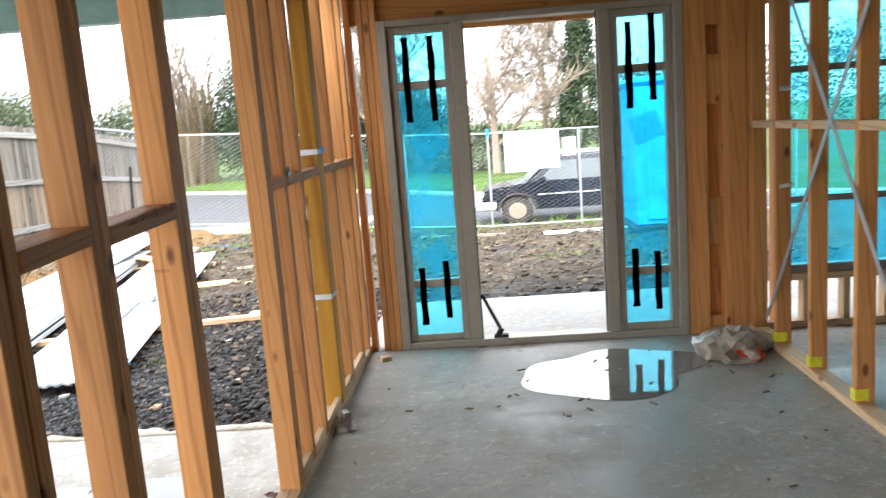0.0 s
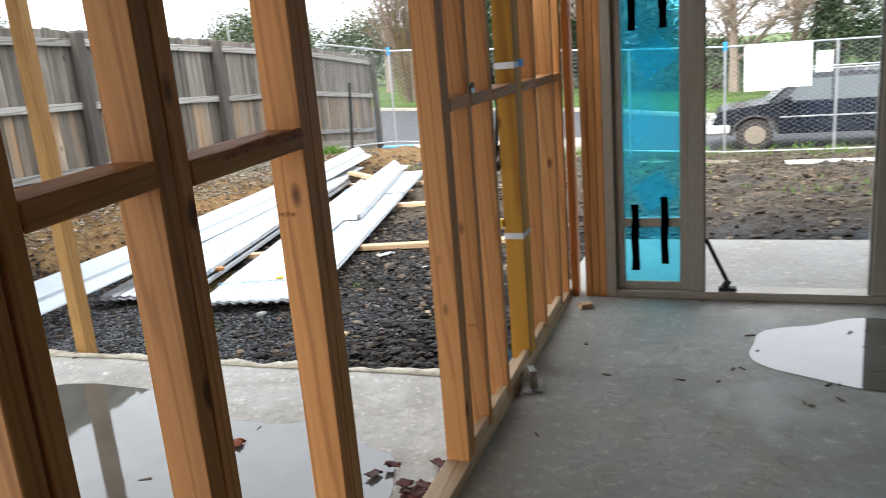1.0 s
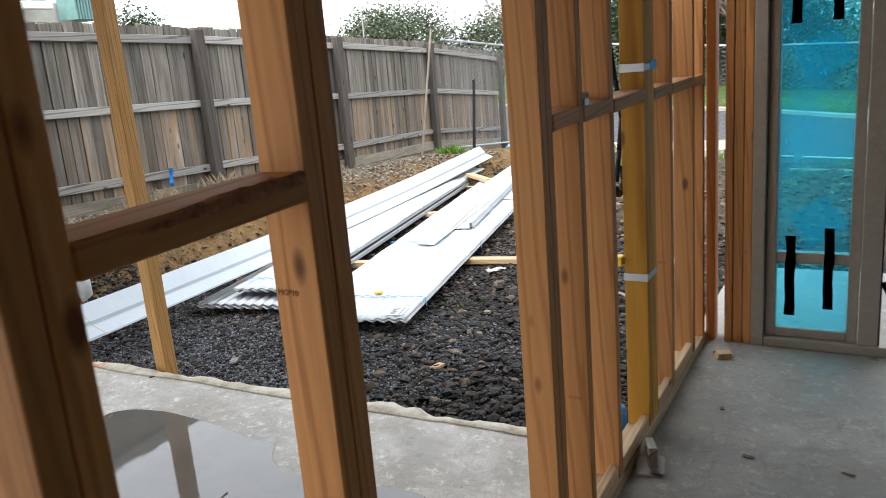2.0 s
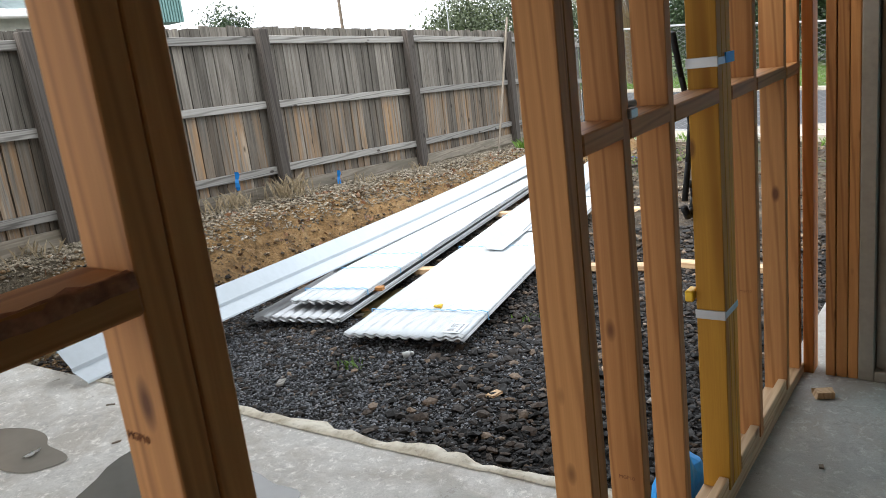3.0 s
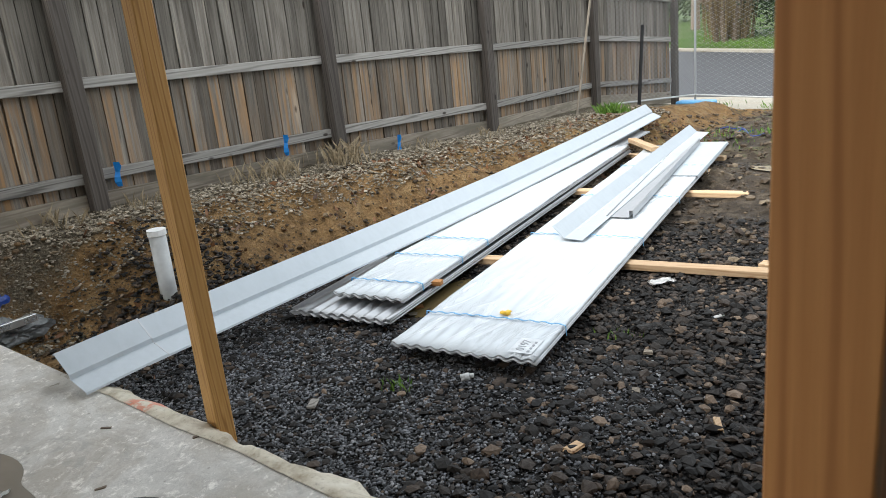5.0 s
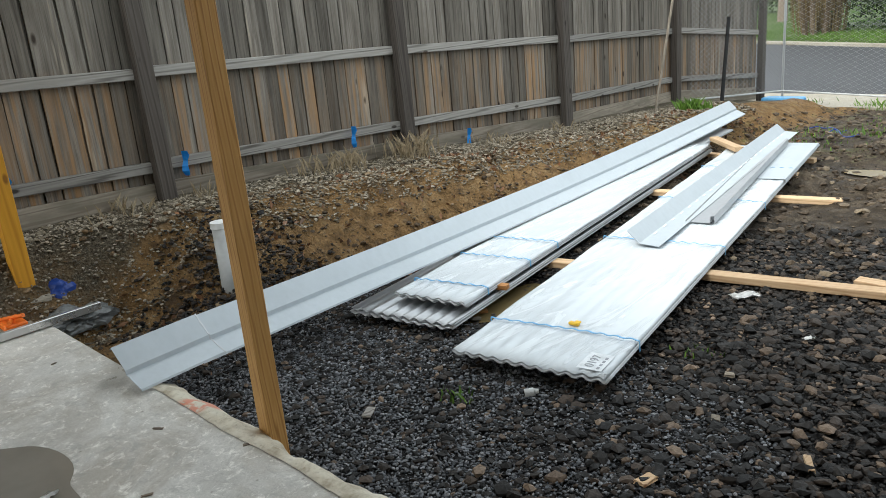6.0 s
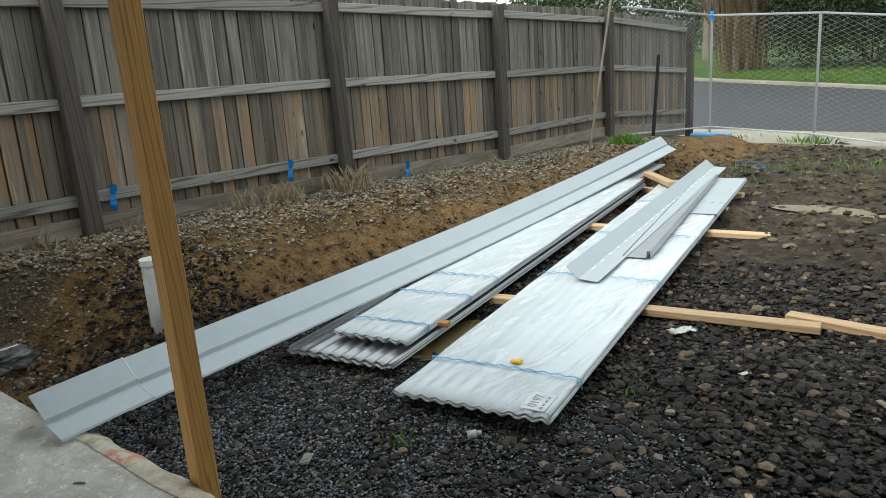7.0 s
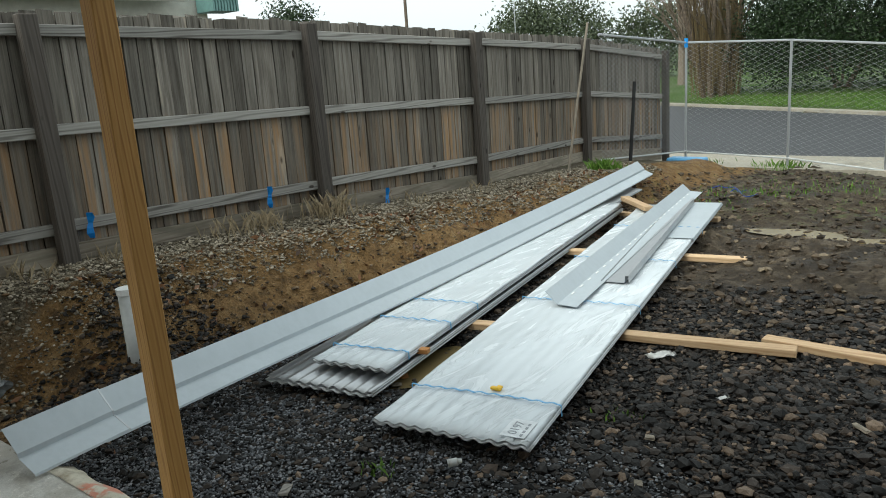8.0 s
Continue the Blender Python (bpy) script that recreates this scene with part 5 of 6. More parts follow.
def bush(name, seed, x, y, w, d, h, label, mat=LEAFD, n=9000, size=0.10, cone=False, category="bush"):
    """A dense shrub: a short stem and a ragged crown of leaf clumps."""
    r = random.Random(seed)
    z = land(max(-90, min(90, x)), min(90, y)) - 0.05
    t = root(name, label, category, at=(x, y, z))
    bm = bmesh.new()
    for i in range(5):
        tube(bm, (x + r.uniform(-0.2, 0.2), y + r.uniform(-0.2, 0.2), z - 0.1), (x + r.uniform(-0.4, 0.4) * w, y + r.uniform(-0.4, 0.4) * d, z + h * 0.6), 0.07, 0.02, 6)
    part("stem", bm, BARK, t)
    pts = []
    for _ in range(260):
        if cone:
            k = r.random() ** 0.8
            a, q = r.uniform(0, 6.28), (1 - k) * 0.5 + 0.06
            pts.append((x + w * q * math.cos(a), y + d * q * math.sin(a), z + h * k))
        else:
            a, b = r.uniform(0, 6.28), math.acos(r.uniform(-0.6, 1))
            q = r.uniform(0.6, 1.0) ** 0.5
            pts.append((x + 0.5 * w * q * math.sin(b) * math.cos(a), y + 0.5 * d * q * math.sin(b) * math.sin(a), z + h * (0.42 + 0.5 * q * math.cos(b))))
    v, f = leaves_mesh(pts, n, size, 0.11 * min(w, h) if not cone else 0.13, seed)
    raw("crown", v, f, mat, t)
    return t


bare_tree("coppiced_tree", 3, -13.3, 37.5, 9.0, 0.26, "many-stemmed tree with a thicket of brown shoots", 3, 0.4, (3, 5), stems=8, shoots=900, shoot_spread=1.15, leaf=2500, leafmat=SHOOT, leafsize=0.05, leafspread=0.3)
bush("evergreen_shrub", 5, -8.4, 38.5, 7.6, 4.5, 6.4, "large dense dark evergreen shrub behind the lawn", LEAFD, 60000, 0.07)
bush("evergreen_shrub", 6, -3.6, 38.5, 5.0, 4.0, 4.2, "dense dark evergreen shrub across the street", LEAFD, 24000, 0.06)
bare_tree("bare_tree", 11, 1.3, 31.5, 8.4, 0.19, "wide leafless tree with many pale twigs", 4, 0.62, (6, 8), mat=TWIG, up=0.25)
bare_tree("bare_tree", 17, -3.2, 34.0, 9.0, 0.17, "tall leafless tree across the street", 4, 0.5, (6, 8), mat=TWIG)
bare_tree("bare_tree", 23, 3.6, 36.0, 8.5, 0.17, "leafless tree beside the conifer", 4, 0.55, (6, 8), mat=TWIG)
bare_tree("bare_tree", 29, -18.5, 46.0, 9.5, 0.28, "leafless tree beyond the fence corner", 4, 0.5, (4, 5), mat=TWIG)
bush("conifer", 8, 5.1, 34.0, 1.9, 1.9, 7.2, "narrow dark green conifer", LEAFC, 20000, 0.07, True, "tree")
bush("hedge", 9, 8.5, 33.0, 6.0, 3.0, 3.2, "clipped green hedge across the street", LEAFD, 16000, 0.07)
bush("hedge", 10, 0.5, 33.5, 7.0, 2.0, 1.9, "low green hedge across the street", LEAFM, 14000, 0.07)
for i, (x, y, w, h) in enumerate(((-30, 47.5, 5, 6.3), (-30, 53, 6, 6.2), (-25, 57, 6, 5.2), (-50, 52, 5, 5.2), (-16, 60, 8, 4.4), (-64, 34, 7, 5.0), (12, 58, 14, 5), (-6, 60, 12, 5), (24, 50, 14, 6))):
    bush("distant_tree", 40 + i, x, y, w, w * 0.8, h, "grey-green tree in the distance", LEAFM, 9000, 0.13, category="tree")
bush("distant_tree", 61, -30.0, 27.3, 3.4, 3.2, 6.4, "bright green tree behind the neighbour's house", LEAFD, 9000, 0.09, category="tree")

# ---- power pole, aerial ----
bm = bmesh.new()
tube(bm, (-34, 40, -1), (-34, 40, 7.4), 0.12, 0.09, 8)
tube(bm, (-34.9, 39.4, 6.5), (-33.1, 40.6, 6.5), 0.05, n=6)
tagged(part("power_pole", bm, BARK), "timber power pole with a crossarm", "pole")
bm = bmesh.new()
tube(bm, (-23, 36, -0.5), (-23, 36, 5.4), 0.025, n=6)
tube(bm, (-23.7, 35.6, 5.2), (-22.3, 36.4, 5.2), 0.018, n=6)
for k in (-0.5, -0.2, 0.1, 0.4):
    tube(bm, (-23 + k, 36 + k * 0.57 - 0.3, 5.2), (-23 + k, 36 + k * 0.57 + 0.3, 5.2), 0.012, n=5)
tagged(part("tv_aerial", bm, GALV), "tall thin galvanised television aerial", "aerial")

# ---- puddles ----
DAMP = water_mat("drying_water_on_concrete", (0.24, 0.22, 0.185), 0.22)
puddle("floor_puddle", 0.003, blob_outline(1.46, 4.50, 0.52, 0.40, 90, 2, 0.36), PUDDLE, "shallow rain puddle on the concrete floor by the doorway")
rim = [(-2.32, 3.40), (-2.25, 3.56), (-1.95, 3.60), (-1.55, 3.55), (-1.38, 3.53), (-1.25, 3.40), (-1.05, 3.37), (-0.89, 3.385), (-0.75, 3.44), (-0.62, 3.42), (-0.48, 3.30), (-0.30, 3.18), (-0.24, 2.7), (-0.7, 2.2), (-1.5, 2.1), (-2.0, 2.5), (-2.1, 2.95)]
porch_rim = []
for q in range(len(rim)):
    p0, p1, p2, p3 = (Vector(rim[(q + k) % len(rim)]) for k in (-1, 0, 1, 2))
    for k in range(5):
        t = k / 5
        v = 0.5 * (2 * p1 + (p2 - p0) * t + (2 * p0 - 5 * p1 + 4 * p2 - p3) * t * t + (3 * p1 - 3 * p2 + p3 - p0) * t ** 3)
        w = 0.018 * noise.noise((v.x * 9, v.y * 9, 0))
        porch_rim.append((v.x + w, v.y + w))
puddle("porch_puddle", -0.009, porch_rim, PUDDLE, "broad rain puddle on the porch slab")
puddle("porch_puddle", -0.009, blob_outline(-2.92, 3.22, 0.36, 0.15, 50, 9, 0.3, 0.1), DAMP, "small rain puddle on the porch slab")
for x, y, a, b, s in ((-2.15, 10.33, 0.42, 0.2, 3), (-2.95, 5.95, 0.16, 0.42, 4), (-1.45, 10.2, 0.3, 0.16, 6)):
    puddle("mud_puddle", lerp_table(YARD, y) - 0.012, blob_outline(x, y, a, b, 40, s, 0.3), MUDWATER, "yellow-brown puddle in the mud")

# ---- small things ----
sm = random.Random(12)


def chip(name, x, y, z, sx, sy, sz, mat, label, cat, turn, seed=0, group=""):
    bm = bmesh.new()
    r = random.Random(seed)
    box(bm, (-sx / 2, -sy / 2, 0), (sx / 2, sy / 2, sz), min(sx, sy, sz) * 0.12)
    for v in bm.verts:
        v.co.x += r.uniform(-0.12, 0.12) * sx
        v.co.y += r.uniform(-0.12, 0.12) * sy
    return tagged(part(name, bm, mat, m=pose(x, y, z, r.uniform(-4, 4), r.uniform(-4, 4), turn)), label, cat, group)


chip("wood_offcut", 0.115, 4.95, 0.0, 0.07, 0.05, 0.03, PALE, "small pine offcut on the concrete floor", "wood offcut", 30, 1)
chip("bent_bracket", 0.05, 3.87, 0.0, 0.09, 0.11, 0.012, GALV, "bent rusty steel bracket by the wall plate", "bracket", 15, 2)
lumber_off = tagged(lumber("wood_offcut", (0.03, 3.95, 0.035), (0.075, 3.83, 0.06), 0.07, 0.03, RAILW, up=(0, 0, 1)), "short grey timber offcut against the wall plate", "wood offcut")
for i, (x, y, sx, sy, mat) in enumerate(((-1.34, 4.80, 0.10, 0.055, PALE), (-1.36, 5.35, 0.06, 0.04, PALE), (-0.95, 5.25, 0.12, 0.03, PALE), (-1.5, 5.75, 0.05, 0.04, PALE), (-0.6, 5.0, 0.07, 0.05, RAILW), (-2.95, 5.6, 0.07, 0.05, PALE), (-3.0, 5.72, 0.06, 0.05, PINE), (-0.75, 6.3, 0.1, 0.03, PALE), (-2.55, 4.5, 0.09, 0.05, RAILW))):
    chip("wood_offcut", x, y, land(x, y) + 0.02, sx * 0.8, sy * 0.8, 0.012, PLINTHW if i % 2 else mat, "small timber offcut lying on the rock", "wood offcut", sm.uniform(0, 180), i, "offcuts on the rock")


def scrap(name, x, y, z, s, mat, label, seed, cat="paper", group=""):
    """A thin crumpled scrap."""
    bm = bmesh.new()
    n = 5
    g = [[bm.verts.new(((i / n - 0.5) * s, (j / n - 0.5) * s * 0.7, 0.16 * s * noise.noise((i * 0.9, j * 0.9, seed)))) for i in range(n + 1)] for j in range(n + 1)]
    for j in range(n):
        for i in range(n):
            bm.faces.new((g[j][i], g[j][i + 1], g[j + 1][i + 1], g[j + 1][i]))
    bmesh.ops.solidify(bm, geom=bm.faces[:], thickness=0.002)
    return tagged(part(name, bm, mat, smooth=True, m=pose(x, y, z, sm.uniform(-8, 8), sm.uniform(-8, 8), sm.uniform(0, 360))), label, cat, group)


scrap("paper_scrap", -1.858, 6.66, -0.165, 0.16, PAPER, "folded white paper scrap beside the bearer", 1)
scrap("paper_scrap", -1.36, 6.27, -0.16, 0.06, PAPER, "tiny white scrap on the dark rock", 2)
scrap("paper_scrap", -1.906, 2.828, -0.004, 0.09, PAPER, "white paper scrap on the wet slab", 3)
scrap("paper_scrap", -2.746, 3.237, -0.002, 0.07, PAPER, "white paper scrap in the drying puddle", 4)
scrap("dead_leaf", -1.0, 3.18, 0.004, 0.09, LEAFOR, "curled orange leaf in the porch puddle", 5, "leaf")
for i in range(14):
    x, y = -0.22 + sm.gauss(0, 0.09), 2.93 + sm.gauss(0, 0.13)
    scrap("dead_leaf", min(-0.13, x), y, 0.004 + 0.01 * sm.random(), 0.06, LEAFRED, "wet dark red leaf by the wall plate", 10 + i, "leaf", "leaf litter by the wall")
for i in range(46):
    x, y = sm.uniform(0.1, 2.3), sm.uniform(2.0, 5.0)
    chip("debris", x, y, 0.0, sm.uniform(0.012, 0.05), sm.uniform(0.006, 0.014), 0.006, BARK, "small splinter on the floor", "debris", sm.uniform(0, 180), i, "splinters on the floor")
for i in range(26):
    x, y = sm.uniform(-4.5, -0.3), sm.uniform(2.2, 3.95)
    chip("debris", x, y, -0.012, sm.uniform(0.012, 0.045), sm.uniform(0.006, 0.013), 0.005, BARK, "small splinter on the porch slab", "debris", sm.uniform(0, 180), 80 + i, "splinters on the porch")
bm = bmesh.new()
tube(bm, (-2.09, 5.02, -0.155), (-2.06, 5.05, -0.15), 0.018, 0.018, 12)
tube(bm, (-2.06, 5.05, -0.15), (-2.045, 5.065, -0.148), 0.014, 0.009, 12)
tagged(part("plastic_bottle", bm, PVC, smooth=True), "small crushed clear plastic bottle on the rock", "bottle")
# orange tag on the main pack
tp = S1 + SIDE * 0.43 + AX * 0.49
bm = bmesh.new()
box(bm, (tp.x - 0.03, tp.y - 0.012, -0.088), (tp.x + 0.03, tp.y + 0.014, -0.074), 0.004)
box(bm, (tp.x + 0.0, tp.y - 0.02, -0.080), (tp.x + 0.03, tp.y + 0.025, -0.068), 0.004)
tagged(part("orange_tag", bm, YELLOW), "small orange plastic tag on the sheet pack", "tag")
# crumpled wrapping in the corner of the room
rag = root("crumpled_wrapping", "heap of crumpled wrapping and red plastic on the floor", "rubbish", at=(2.25, 4.75, 0))
for i, (x, y, s, mat) in enumerate(((2.18, 4.68, 0.34, RAG), (2.28, 4.80, 0.3, RAG), (2.14, 4.80, 0.26, PVC), (2.25, 4.62, 0.2, REDPL))):
    bm = bmesh.new()
    bmesh.ops.create_icosphere(bm, subdivisions=3, radius=s * 0.5)
    for v in bm.verts:
        k = 1 + 0.55 * noise.noise((v.co.x * 9, v.co.y * 9, v.co.z * 9 + i * 7)) + 0.3 * noise.noise((v.co.x * 24, v.co.y * 24, v.co.z * 24 + i * 3))
        v.co = Vector((v.co.x * k, v.co.y * k, max(0.0, (v.co.z + 0.1 * s) * 0.7 * k)))
    part("wrapping" if i < 3 else "plastic_scrap", bm, mat, rag, m=Matrix.Translation((x, y, 0.001)))
# membrane along the slab edge
mv, mf = [], []
n = 90
mprof = [(-0.035, 0.006), (0.012, 0.012), (0.07, -0.03), (0.11, -0.10), (0.15, -0.165)]
for i in range(n + 1):
    x = -3.30 + 3.15 * i / n
    for j, (dy, z) in enumerate(mprof):
        w = 0.03 * noise.noise((x * 4, j * 0.7, 2)) + 0.018 * noise.noise((x * 13, j, 5))
        mv.append((x, 3.995 + 0.032 * (x + 0.1) + dy * (1.0 + 0.5 * noise.noise((x * 2, 0, 8))) + w * (0.3 if j == 0 else 1), -0.012 + z + (0.4 * w if j else 0)))
for i in range(n):
    for j in range(4):
        a = i * 5 + j
        mf.append((a, a + 5, a + 6, a + 1))
memb = raw("slab_membrane", mv, mf, MEMBR, smooth=True)
memb.modifiers.new("thick", "SOLIDIFY").thickness = 0.003
tagged(memb, "cream plastic membrane folded over the slab edge", "membrane")
# spirit level, clamp and blue bag by the corner post
tagged(lumber("spirit_level", (-4.567, 3.53, 0.016), (-4.59, 4.12, 0.02), 0.045, 0.03, CHROME, up=(0, 0, 1)), "silver straight edge lying over the slab edge", "level")
bm = bmesh.new()
box(bm, (-4.80, 3.62, -0.006), (-4.66, 3.74, 0.035), 0.008)
tube(bm, (-4.82, 3.64, 0.035), (-4.64, 3.72, 0.08), 0.012, n=8)
tube(bm, (-4.82, 3.72, 0.035), (-4.64, 3.64, 0.055), 0.012, n=8)
tagged(part("orange_clamp", bm, ORANGE), "orange plastic tool beside the corner post", "tool")
bm = bmesh.new()
bmesh.ops.create_icosphere(bm, subdivisions=3, radius=0.11)
for v in bm.verts:
    v.co *= 1 + 0.4 * noise.noise(v.co * 13)
    v.co.z = max(v.co.z, -0.06)
tagged(part("blue_bag", bm, NAVY, m=Matrix.Translation((-4.90, 4.0, 0.08)) @ Matrix.Scale(0.8, 4)), "crumpled blue plastic bag by the slab corner", "bag")
bm = bmesh.new()
bmesh.ops.create_icosphere(bm, subdivisions=3, radius=0.1)
for v in bm.verts:
    k = 1 + 0.5 * noise.noise(v.co * 15)
    v.co = Vector((v.co.x * k * 0.6, v.co.y * k * 1.5, v.co.z * k * 1.6))
tagged(part("blue_sheet", bm, BLUE, m=Matrix.Translation((-0.19, 4.17, -0.08))), "crumpled blue plastic sheet outside the wall", "plastic sheet")
# crumpled grey plastic beside the slab corner
bm = bmesh.new()
bmesh.ops.create_icosphere(bm, subdivisions=4, radius=0.14)
for v in bm.verts:
    k = 1 + 0.6 * noise.noise(v.co * 11) + 0.35 * noise.noise(v.co * 27)
    v.co = Vector((v.co.x * k, v.co.y * k * 1.2, v.co.z * k * 0.55))
tagged(part("plastic_sheet", bm, GREYPL, m=Matrix.Translation((-4.72, 4.0, -0.06))), "crumpled dark grey plastic sheet beside the slab corner", "plastic sheet")
# steel clamp hung on the outside of the stud frame
bm = bmesh.new()
bar = [(4.02, 1.45), (4.075, 1.33), (4.125, 1.24), (4.14, 1.19), (4.105, 1.08), (4.062, 0.975)]
for (ya, za), (yb, zb) in zip(bar, bar[1:]):
    tube(bm, (-0.098, ya, za), (-0.098, yb, zb), 0.009, n=8)
hook = [(4.055, 0.955), (4.085, 0.925), (4.125, 0.935), (4.148, 0.97), (4.140, 1.005), (4.115, 1.015)]
for (ya, za), (yb, zb) in zip(hook, hook[1:]):
    tube(bm, (-0.098, ya, za), (-0.098, yb, zb), 0.011, n=8)
tube(bm, (-0.098, 4.14, 0.985), (-0.098, 4.185, 0.985), 0.005, n=8)
tagged(part("steel_clamp", bm, DARKWOOD, smooth=True), "dark steel clamp hung outside the stud frame", "clamp")
bm = bmesh.new()
box(bm, (-0.112, 4.065, 0.665), (-0.087, 4.115, 0.70), 0.004)
tagged(part("yellow_wedge", bm, YELLOW), "small yellow plastic wedge behind the laminated stud", "wedge")
scrap("plastic_scrap", -4.2, 6.02, land(-4.2, 6.02) + 0.015, 0.09, PINK, "faded pink plastic scrap on the bank", 21, "scrap")
for y, z in ((4.42, 0.41), (3.75, 0.44)):
    bm = bmesh.new()
    box(bm, (-5.361, y - 0.03, z - 0.02), (-5.357, y + 0.03, z + 0.02), 0.001)
    tagged(part("paint_mark", bm, BLUE), "blue survey paint mark on the fence plinth", "paint mark", "paint marks on the plinth")
# weeds
gv, gf = [], []


def tuft(x, y, n, h, spread, z=None, thin=1.0):
    r = random.Random(int(x * 1000) + int(y * 77))
    zz = land(x, y) if z is None else z
    for _ in range(n):
        px, py = x + r.gauss(0, spread), y + r.gauss(0, spread)
        a, hh, w = r.uniform(0, 6.28), h * r.uniform(0.4, 1.1), (0.006 + 0.004 * r.random()) * thin
        l = hh * r.uniform(0.2, 0.8)
        b = len(gv)
        gv.extend([(px - w * math.sin(a), py + w * math.cos(a), zz - 0.01), (px + w * math.sin(a), py - w * math.cos(a), zz - 0.01), (px + l * 0.4 * math.cos(a) + w * 0.6 * math.sin(a), py + l * 0.4 * math.sin(a), zz + hh * 0.65), (px + l * math.cos(a), py + l * math.sin(a), zz + hh)])
        gf.extend([(b, b + 1, b + 2), (b, b + 2, b + 3)])


for x, y, n, h, s in ((-4.95, 11.6, 150, 0.17, 0.06), (-4.85, 11.75, 70, 0.13, 0.07), (-2.35, 4.85, 30, 0.05, 0.04), (-1.7, 5.9, 20, 0.05, 0.05), (-3.9, 15.6, 160, 0.15, 0.2), (-5.3, 15.7, 160, 0.14, 0.25), (-3.3, 12.2, 200, 0.06, 0.35), (-2.6, 13.0, 200, 0.06, 0.5), (-1.5, 15.5, 180, 0.15, 0.5), (0.5, 15.6, 160, 0.15, 0.5), (2.5, 15.8, 160, 0.15, 0.5), (-0.5, 12.0, 160, 0.07, 0.6), (2.0, 9.5, 200, 0.06, 0.5)):
    tuft(x, y, n, h, s)
lr = random.Random(77)
for _ in range(2600):
    x = lr.uniform(-24, 6)
    y = kerb_y(x) + 0.1 + abs(lr.gauss(0, 2.6))
    tuft(x, y, 5, 0.10, 0.14)
weeds = raw("grass_tufts", gv, gf, GRASS)
tagged(weeds, "green grass tufts and weeds on the ground", "grass", kind="stuff")

gv, gf = [], []
for y, n, h in ((4.6, 40, 0.13), (6.1, 40, 0.16), (6.45, 60, 0.18), (7.05, 70, 0.20), (7.2, 70, 0.22), (8.2, 30, 0.12), (9.3, 30, 0.12), (5.2, 40, 0.12)):
    tuft(-5.18, y, n, h, 0.10, None, 0.28)
tagged(raw("dry_grass", gv, gf, DRY), "dry straw and twigs along the fence foot", "grass", kind="stuff")
lv = np.random.RandomState(5)
lpts = [(x, y, land(x, y) + 0.012) for x, y in zip(lv.uniform(-4.9, -3.6, 900), lv.uniform(4.2, 12.5, 900))]
lvv, lff = leaves_mesh(lpts, 1500, 0.028, 0.03, 8, 0.15)
tagged(raw("leaf_litter", lvv, lff, LITTER), "scattered brown and red leaf litter on the bank", "leaves", kind="stuff")
# blue rope and scraps near the street fence
for k, (x, y, s) in enumerate(((-3.9, 12.7, 0.5), (-3.5, 12.1, 0.4))):
    bm = bmesh.new()
    pts = [Vector((x + s * t, y + 0.16 * math.sin(t * 5 + k), land(x + s * t, y) + 0.03)) for t in np.linspace(0, 1, 9)]
    for p, q in zip(pts, pts[1:]):
        tube(bm, p, q, 0.006, n=6)
    tagged(part("blue_rope", bm, NAVY), "short length of blue rope in the mud", "rope")
bm = bmesh.new()
box(bm, (-5.35, 14.5, land(-5.1, 14.6) - 0.01), (-4.75, 14.75, land(-5.1, 14.6) + 0.07), 0.02)
tagged(part("plastic_block", bm, STRAP), "grey-blue plastic fence foot on the ground", "fence foot")
tagged(lumber("white_batten", (1.75, 13.3, land(2.4, 13.3) + 0.03), (4.2, 13.5, land(3.2, 13.4) + 0.04), 0.05, 0.12, WHITE, up=(0, 0, 1)), "long white batten lying in the mud", "timber")
tagged(lumber("white_batten", (-0.4, 13.9, land(0, 13.9) + 0.03), (1.1, 13.6, land(0.6, 13.7) + 0.04), 0.04, 0.06, PLINTHW, up=(0, 0, 1)), "weathered batten lying in the mud", "timber")


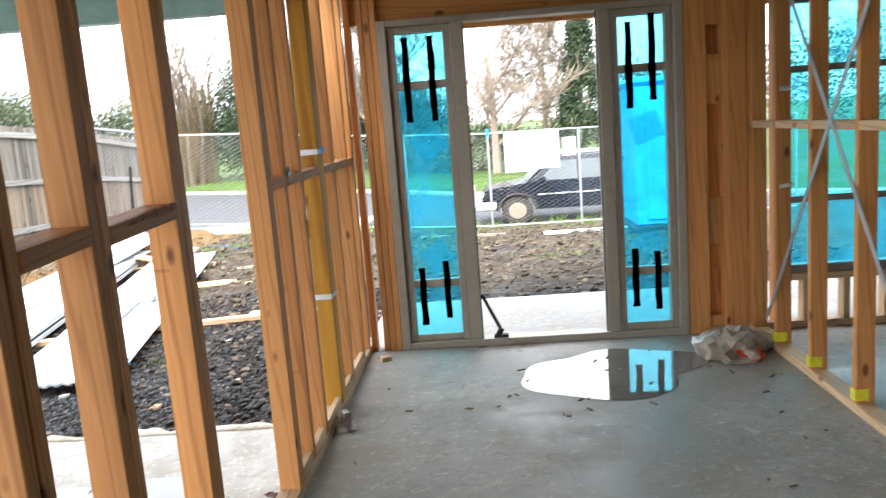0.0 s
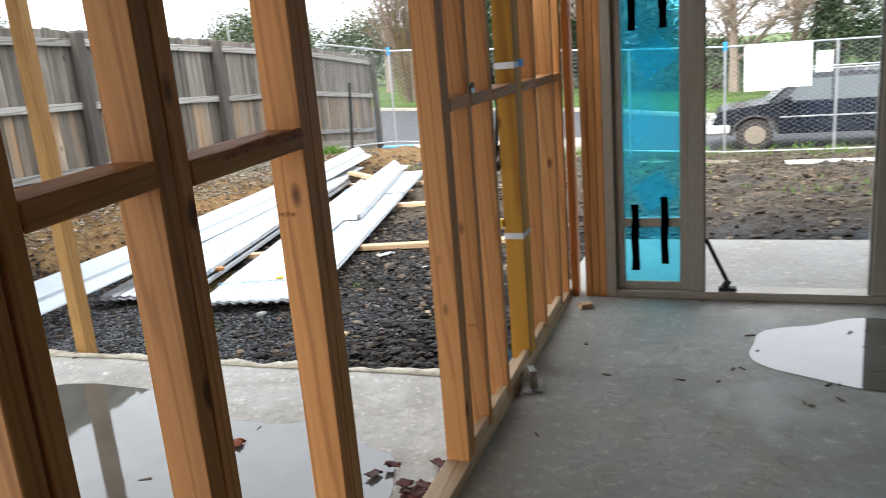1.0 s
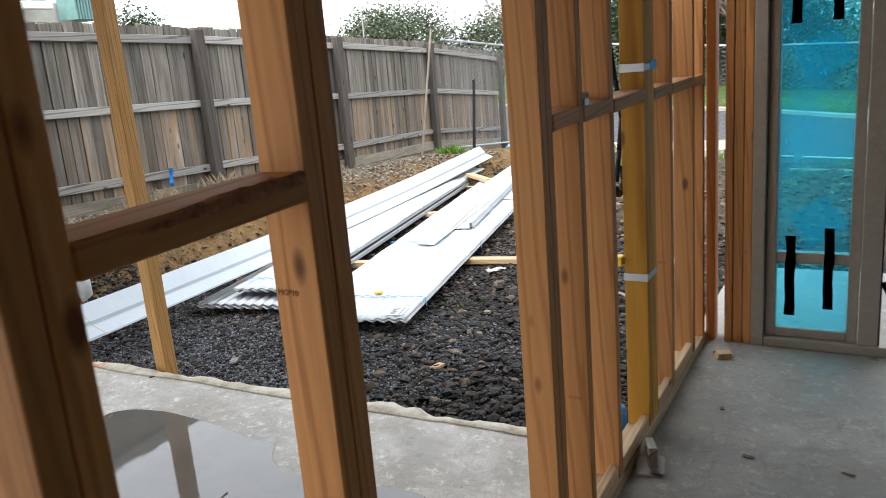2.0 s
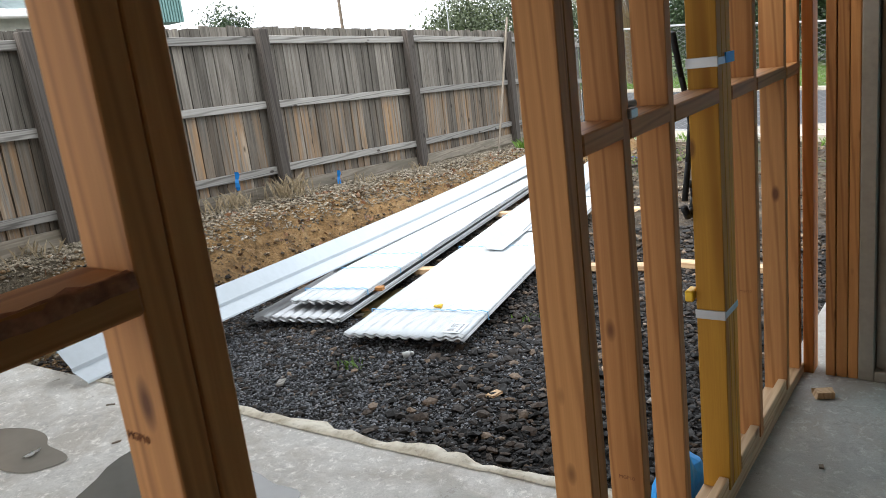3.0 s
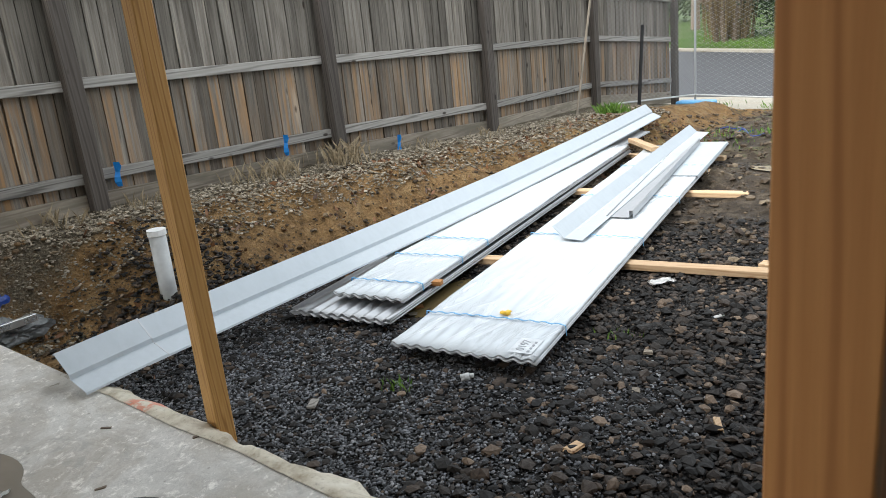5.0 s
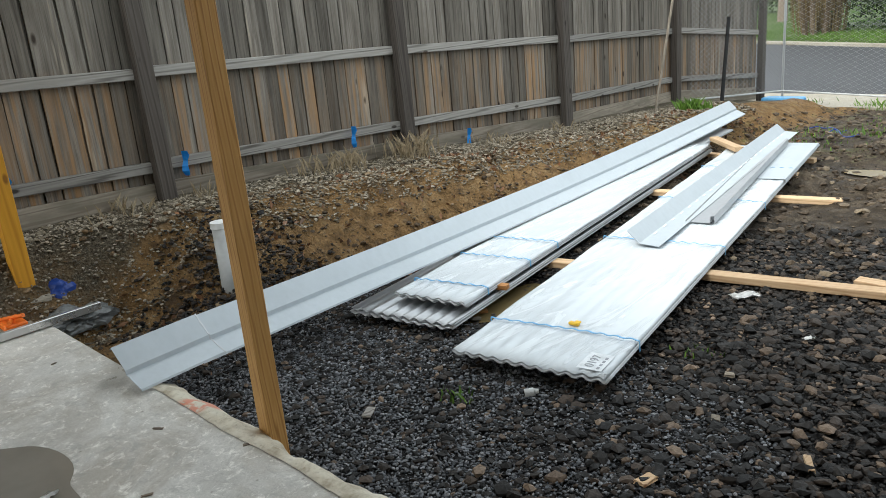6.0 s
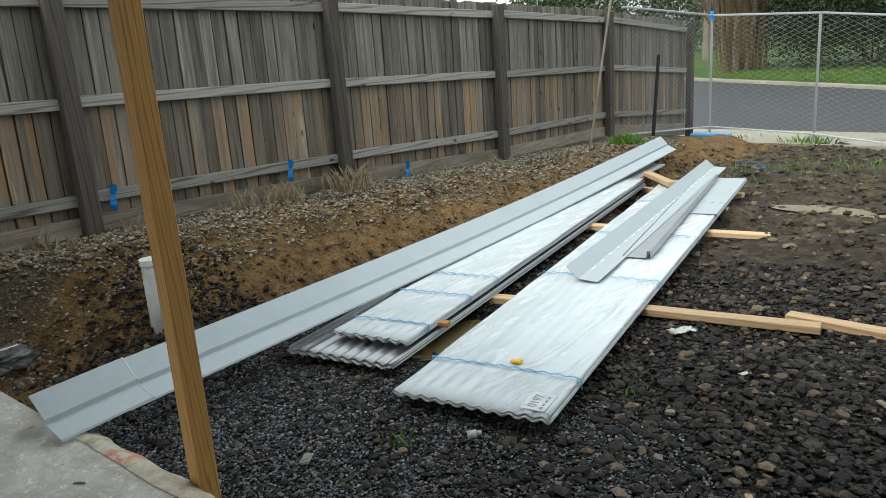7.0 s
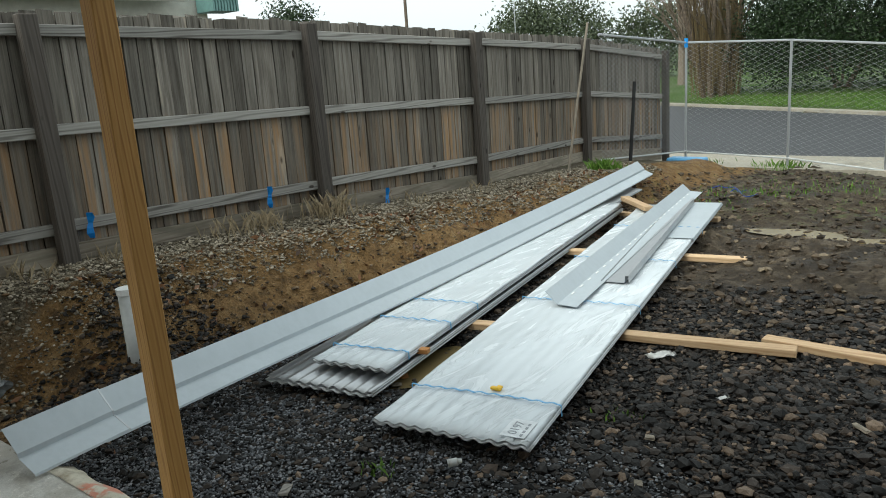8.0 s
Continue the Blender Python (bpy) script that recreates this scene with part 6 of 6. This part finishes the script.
# ---- stones ----
def stones(name, mat, label, n, area, size, seed, lift=0.3, flatz=0.6, keep=None, parent=None):
    """Angular stones scattered over the ground."""
    r = np.random.RandomState(seed)
    t = (1 + 5 ** 0.5) / 2
    ico = np.array([(-1, t, 0), (1, t, 0), (-1, -t, 0), (1, -t, 0), (0, -1, t), (0, 1, t), (0, -1, -t), (0, 1, -t), (t, 0, -1), (t, 0, 1), (-t, 0, -1), (-t, 0, 1)]) / 1.9
    tri = np.array([(0, 11, 5), (0, 5, 1), (0, 1, 7), (0, 7, 10), (0, 10, 11), (1, 5, 9), (5, 11, 4), (11, 10, 2), (10, 7, 6), (7, 1, 8), (3, 9, 4), (3, 4, 2), (3, 2, 6), (3, 6, 8), (3, 8, 9), (4, 9, 5), (2, 4, 11), (6, 2, 10), (8, 6, 7), (9, 8, 1)])
    octa = np.array([(1, 0, 0), (-1, 0, 0), (0, 1, 0), (0, -1, 0), (0, 0, 1), (0, 0, -1)], float)
    otri = np.array([(0, 2, 4), (2, 1, 4), (1, 3, 4), (3, 0, 4), (2, 0, 5), (1, 2, 5), (3, 1, 5), (0, 3, 5)])
    vs, fs, base = [], [], 0
    x0, x1, y0, y1 = area
    for _ in range(n):
        x, y = r.uniform(x0, x1), r.uniform(y0, y1)
        if keep and not keep(x, y, r.rand()):
            continue
        s = size[0] * (size[1] / size[0]) ** (r.rand() ** 2.2)
        big = s > size[0] * 1.35
        p0, f0 = (ico, tri) if big else (octa, otri)
        p = p0 * (1 + r.uniform(-0.3, 0.3, (len(p0), 1))) * np.array((1.0, r.uniform(0.5, 0.95), r.uniform(0.3, 0.65))) * s
        a, b = r.uniform(0, 6.28), r.uniform(-0.5, 0.5)
        ca, sa, cb, sb = math.cos(a), math.sin(a), math.cos(b), math.sin(b)
        p = p @ np.array(((1, 0, 0), (0, cb, sb), (0, -sb, cb))) @ np.array(((ca, sa, 0), (-sa, ca, 0), (0, 0, 1)))
        p = p + np.array((x, y, land(x, y) + s * lift))
        vs.append(p)
        fs.append(f0 + base)
        base += len(p)
    v = np.concatenate(vs)
    me = bpy.data.meshes.new(name)
    f = np.concatenate(fs)
    me.vertices.add(len(v))
    me.vertices.foreach_set("co", v.ravel())
    me.loops.add(f.size)
    me.loops.foreach_set("vertex_index", f.ravel().astype(np.int32))
    me.polygons.add(len(f))
    me.polygons.foreach_set("loop_start", np.arange(0, f.size, 3, dtype=np.int32))
    me.polygons.foreach_set("use_smooth", np.zeros(len(f), dtype=bool))
    me.update(calc_edges=True)
    me.materials.append(mat)
    ob = new(name, me)
    return tagged(ob, label, "gravel", kind="stuff")


def fine_patch(x, y):
    """How far fine gravel takes the place of broken rock."""
    w = 0.5 * noise.noise((x * 1.1, y * 1.1, 4)) + 0.2 * noise.noise((x * 3, y * 3, 9))
    return smooth(-0.9, -1.7, x + w) * smooth(5.9, 5.2, y + 0.6 * w) * (0.55 + 0.45 * smooth(-0.2, 0.2, w))


stones("crushed_rock", ROCK, "wet dark crushed rock spread beside the slab", 62000, (-4.3, 0.2, 4.05, 8.6), (0.007, 0.028), 1, keep=lambda x, y, q: q < 1 - 0.7 * fine_patch(x, y) and q < smooth(8.4, 6.6, y) and q < smooth(-4.3, -3.9, x) + 0.1 and not (x > -0.1 and y < 6.8))
stones("fine_gravel", BLUEROCK, "fine blue-grey gravel among the crushed rock", 90000, (-4.0, -0.6, 4.0, 6.2), (0.005, 0.011), 2, lift=0.9, keep=lambda x, y, q: q < fine_patch(x, y))
stones("bank_pebbles", PEBBLE, "sandy pebbles along the foot of the fence", 40000, (-5.3, -4.5, 3.2, 12.5), (0.005, 0.019), 3, lift=0.45)
stones("mud_clods", CLOD, "clods of wet mud and broken rock", 22000, (-4.4, 4.5, 6.8, 15.2), (0.007, 0.048), 4, keep=lambda x, y, q: q < 0.75 and not (x > -0.1 and y < 6.8))
stones("bank_clods", CLAYC, "lumps of dark soil and clay on the bank", 8000, (-5.1, -3.9, 3.2, 12.5), (0.004, 0.03), 5)
stones("rock_lumps", ROCK, "larger broken rocks among the crushed rock", 9000, (-3.6, 0.2, 4.15, 8.2), (0.016, 0.046), 6, keep=lambda x, y, q: not (x > -0.1 and y < 6.8) and q < 0.04 + 0.83 * smooth(-2.3, -1.2, x + 0.5 * noise.noise((x, y, 7))))
stones("rock_pile", ROCK, "mound of dark crushed rock round the pipe", 7000, (-4.7, -3.5, 4.1, 5.5), (0.007, 0.028), 7, lift=0.5, keep=lambda x, y, q: q < 1.3 * math.exp(-((x + 4.15) ** 2 / 0.2 + (y - 4.75) ** 2 / 0.35)))
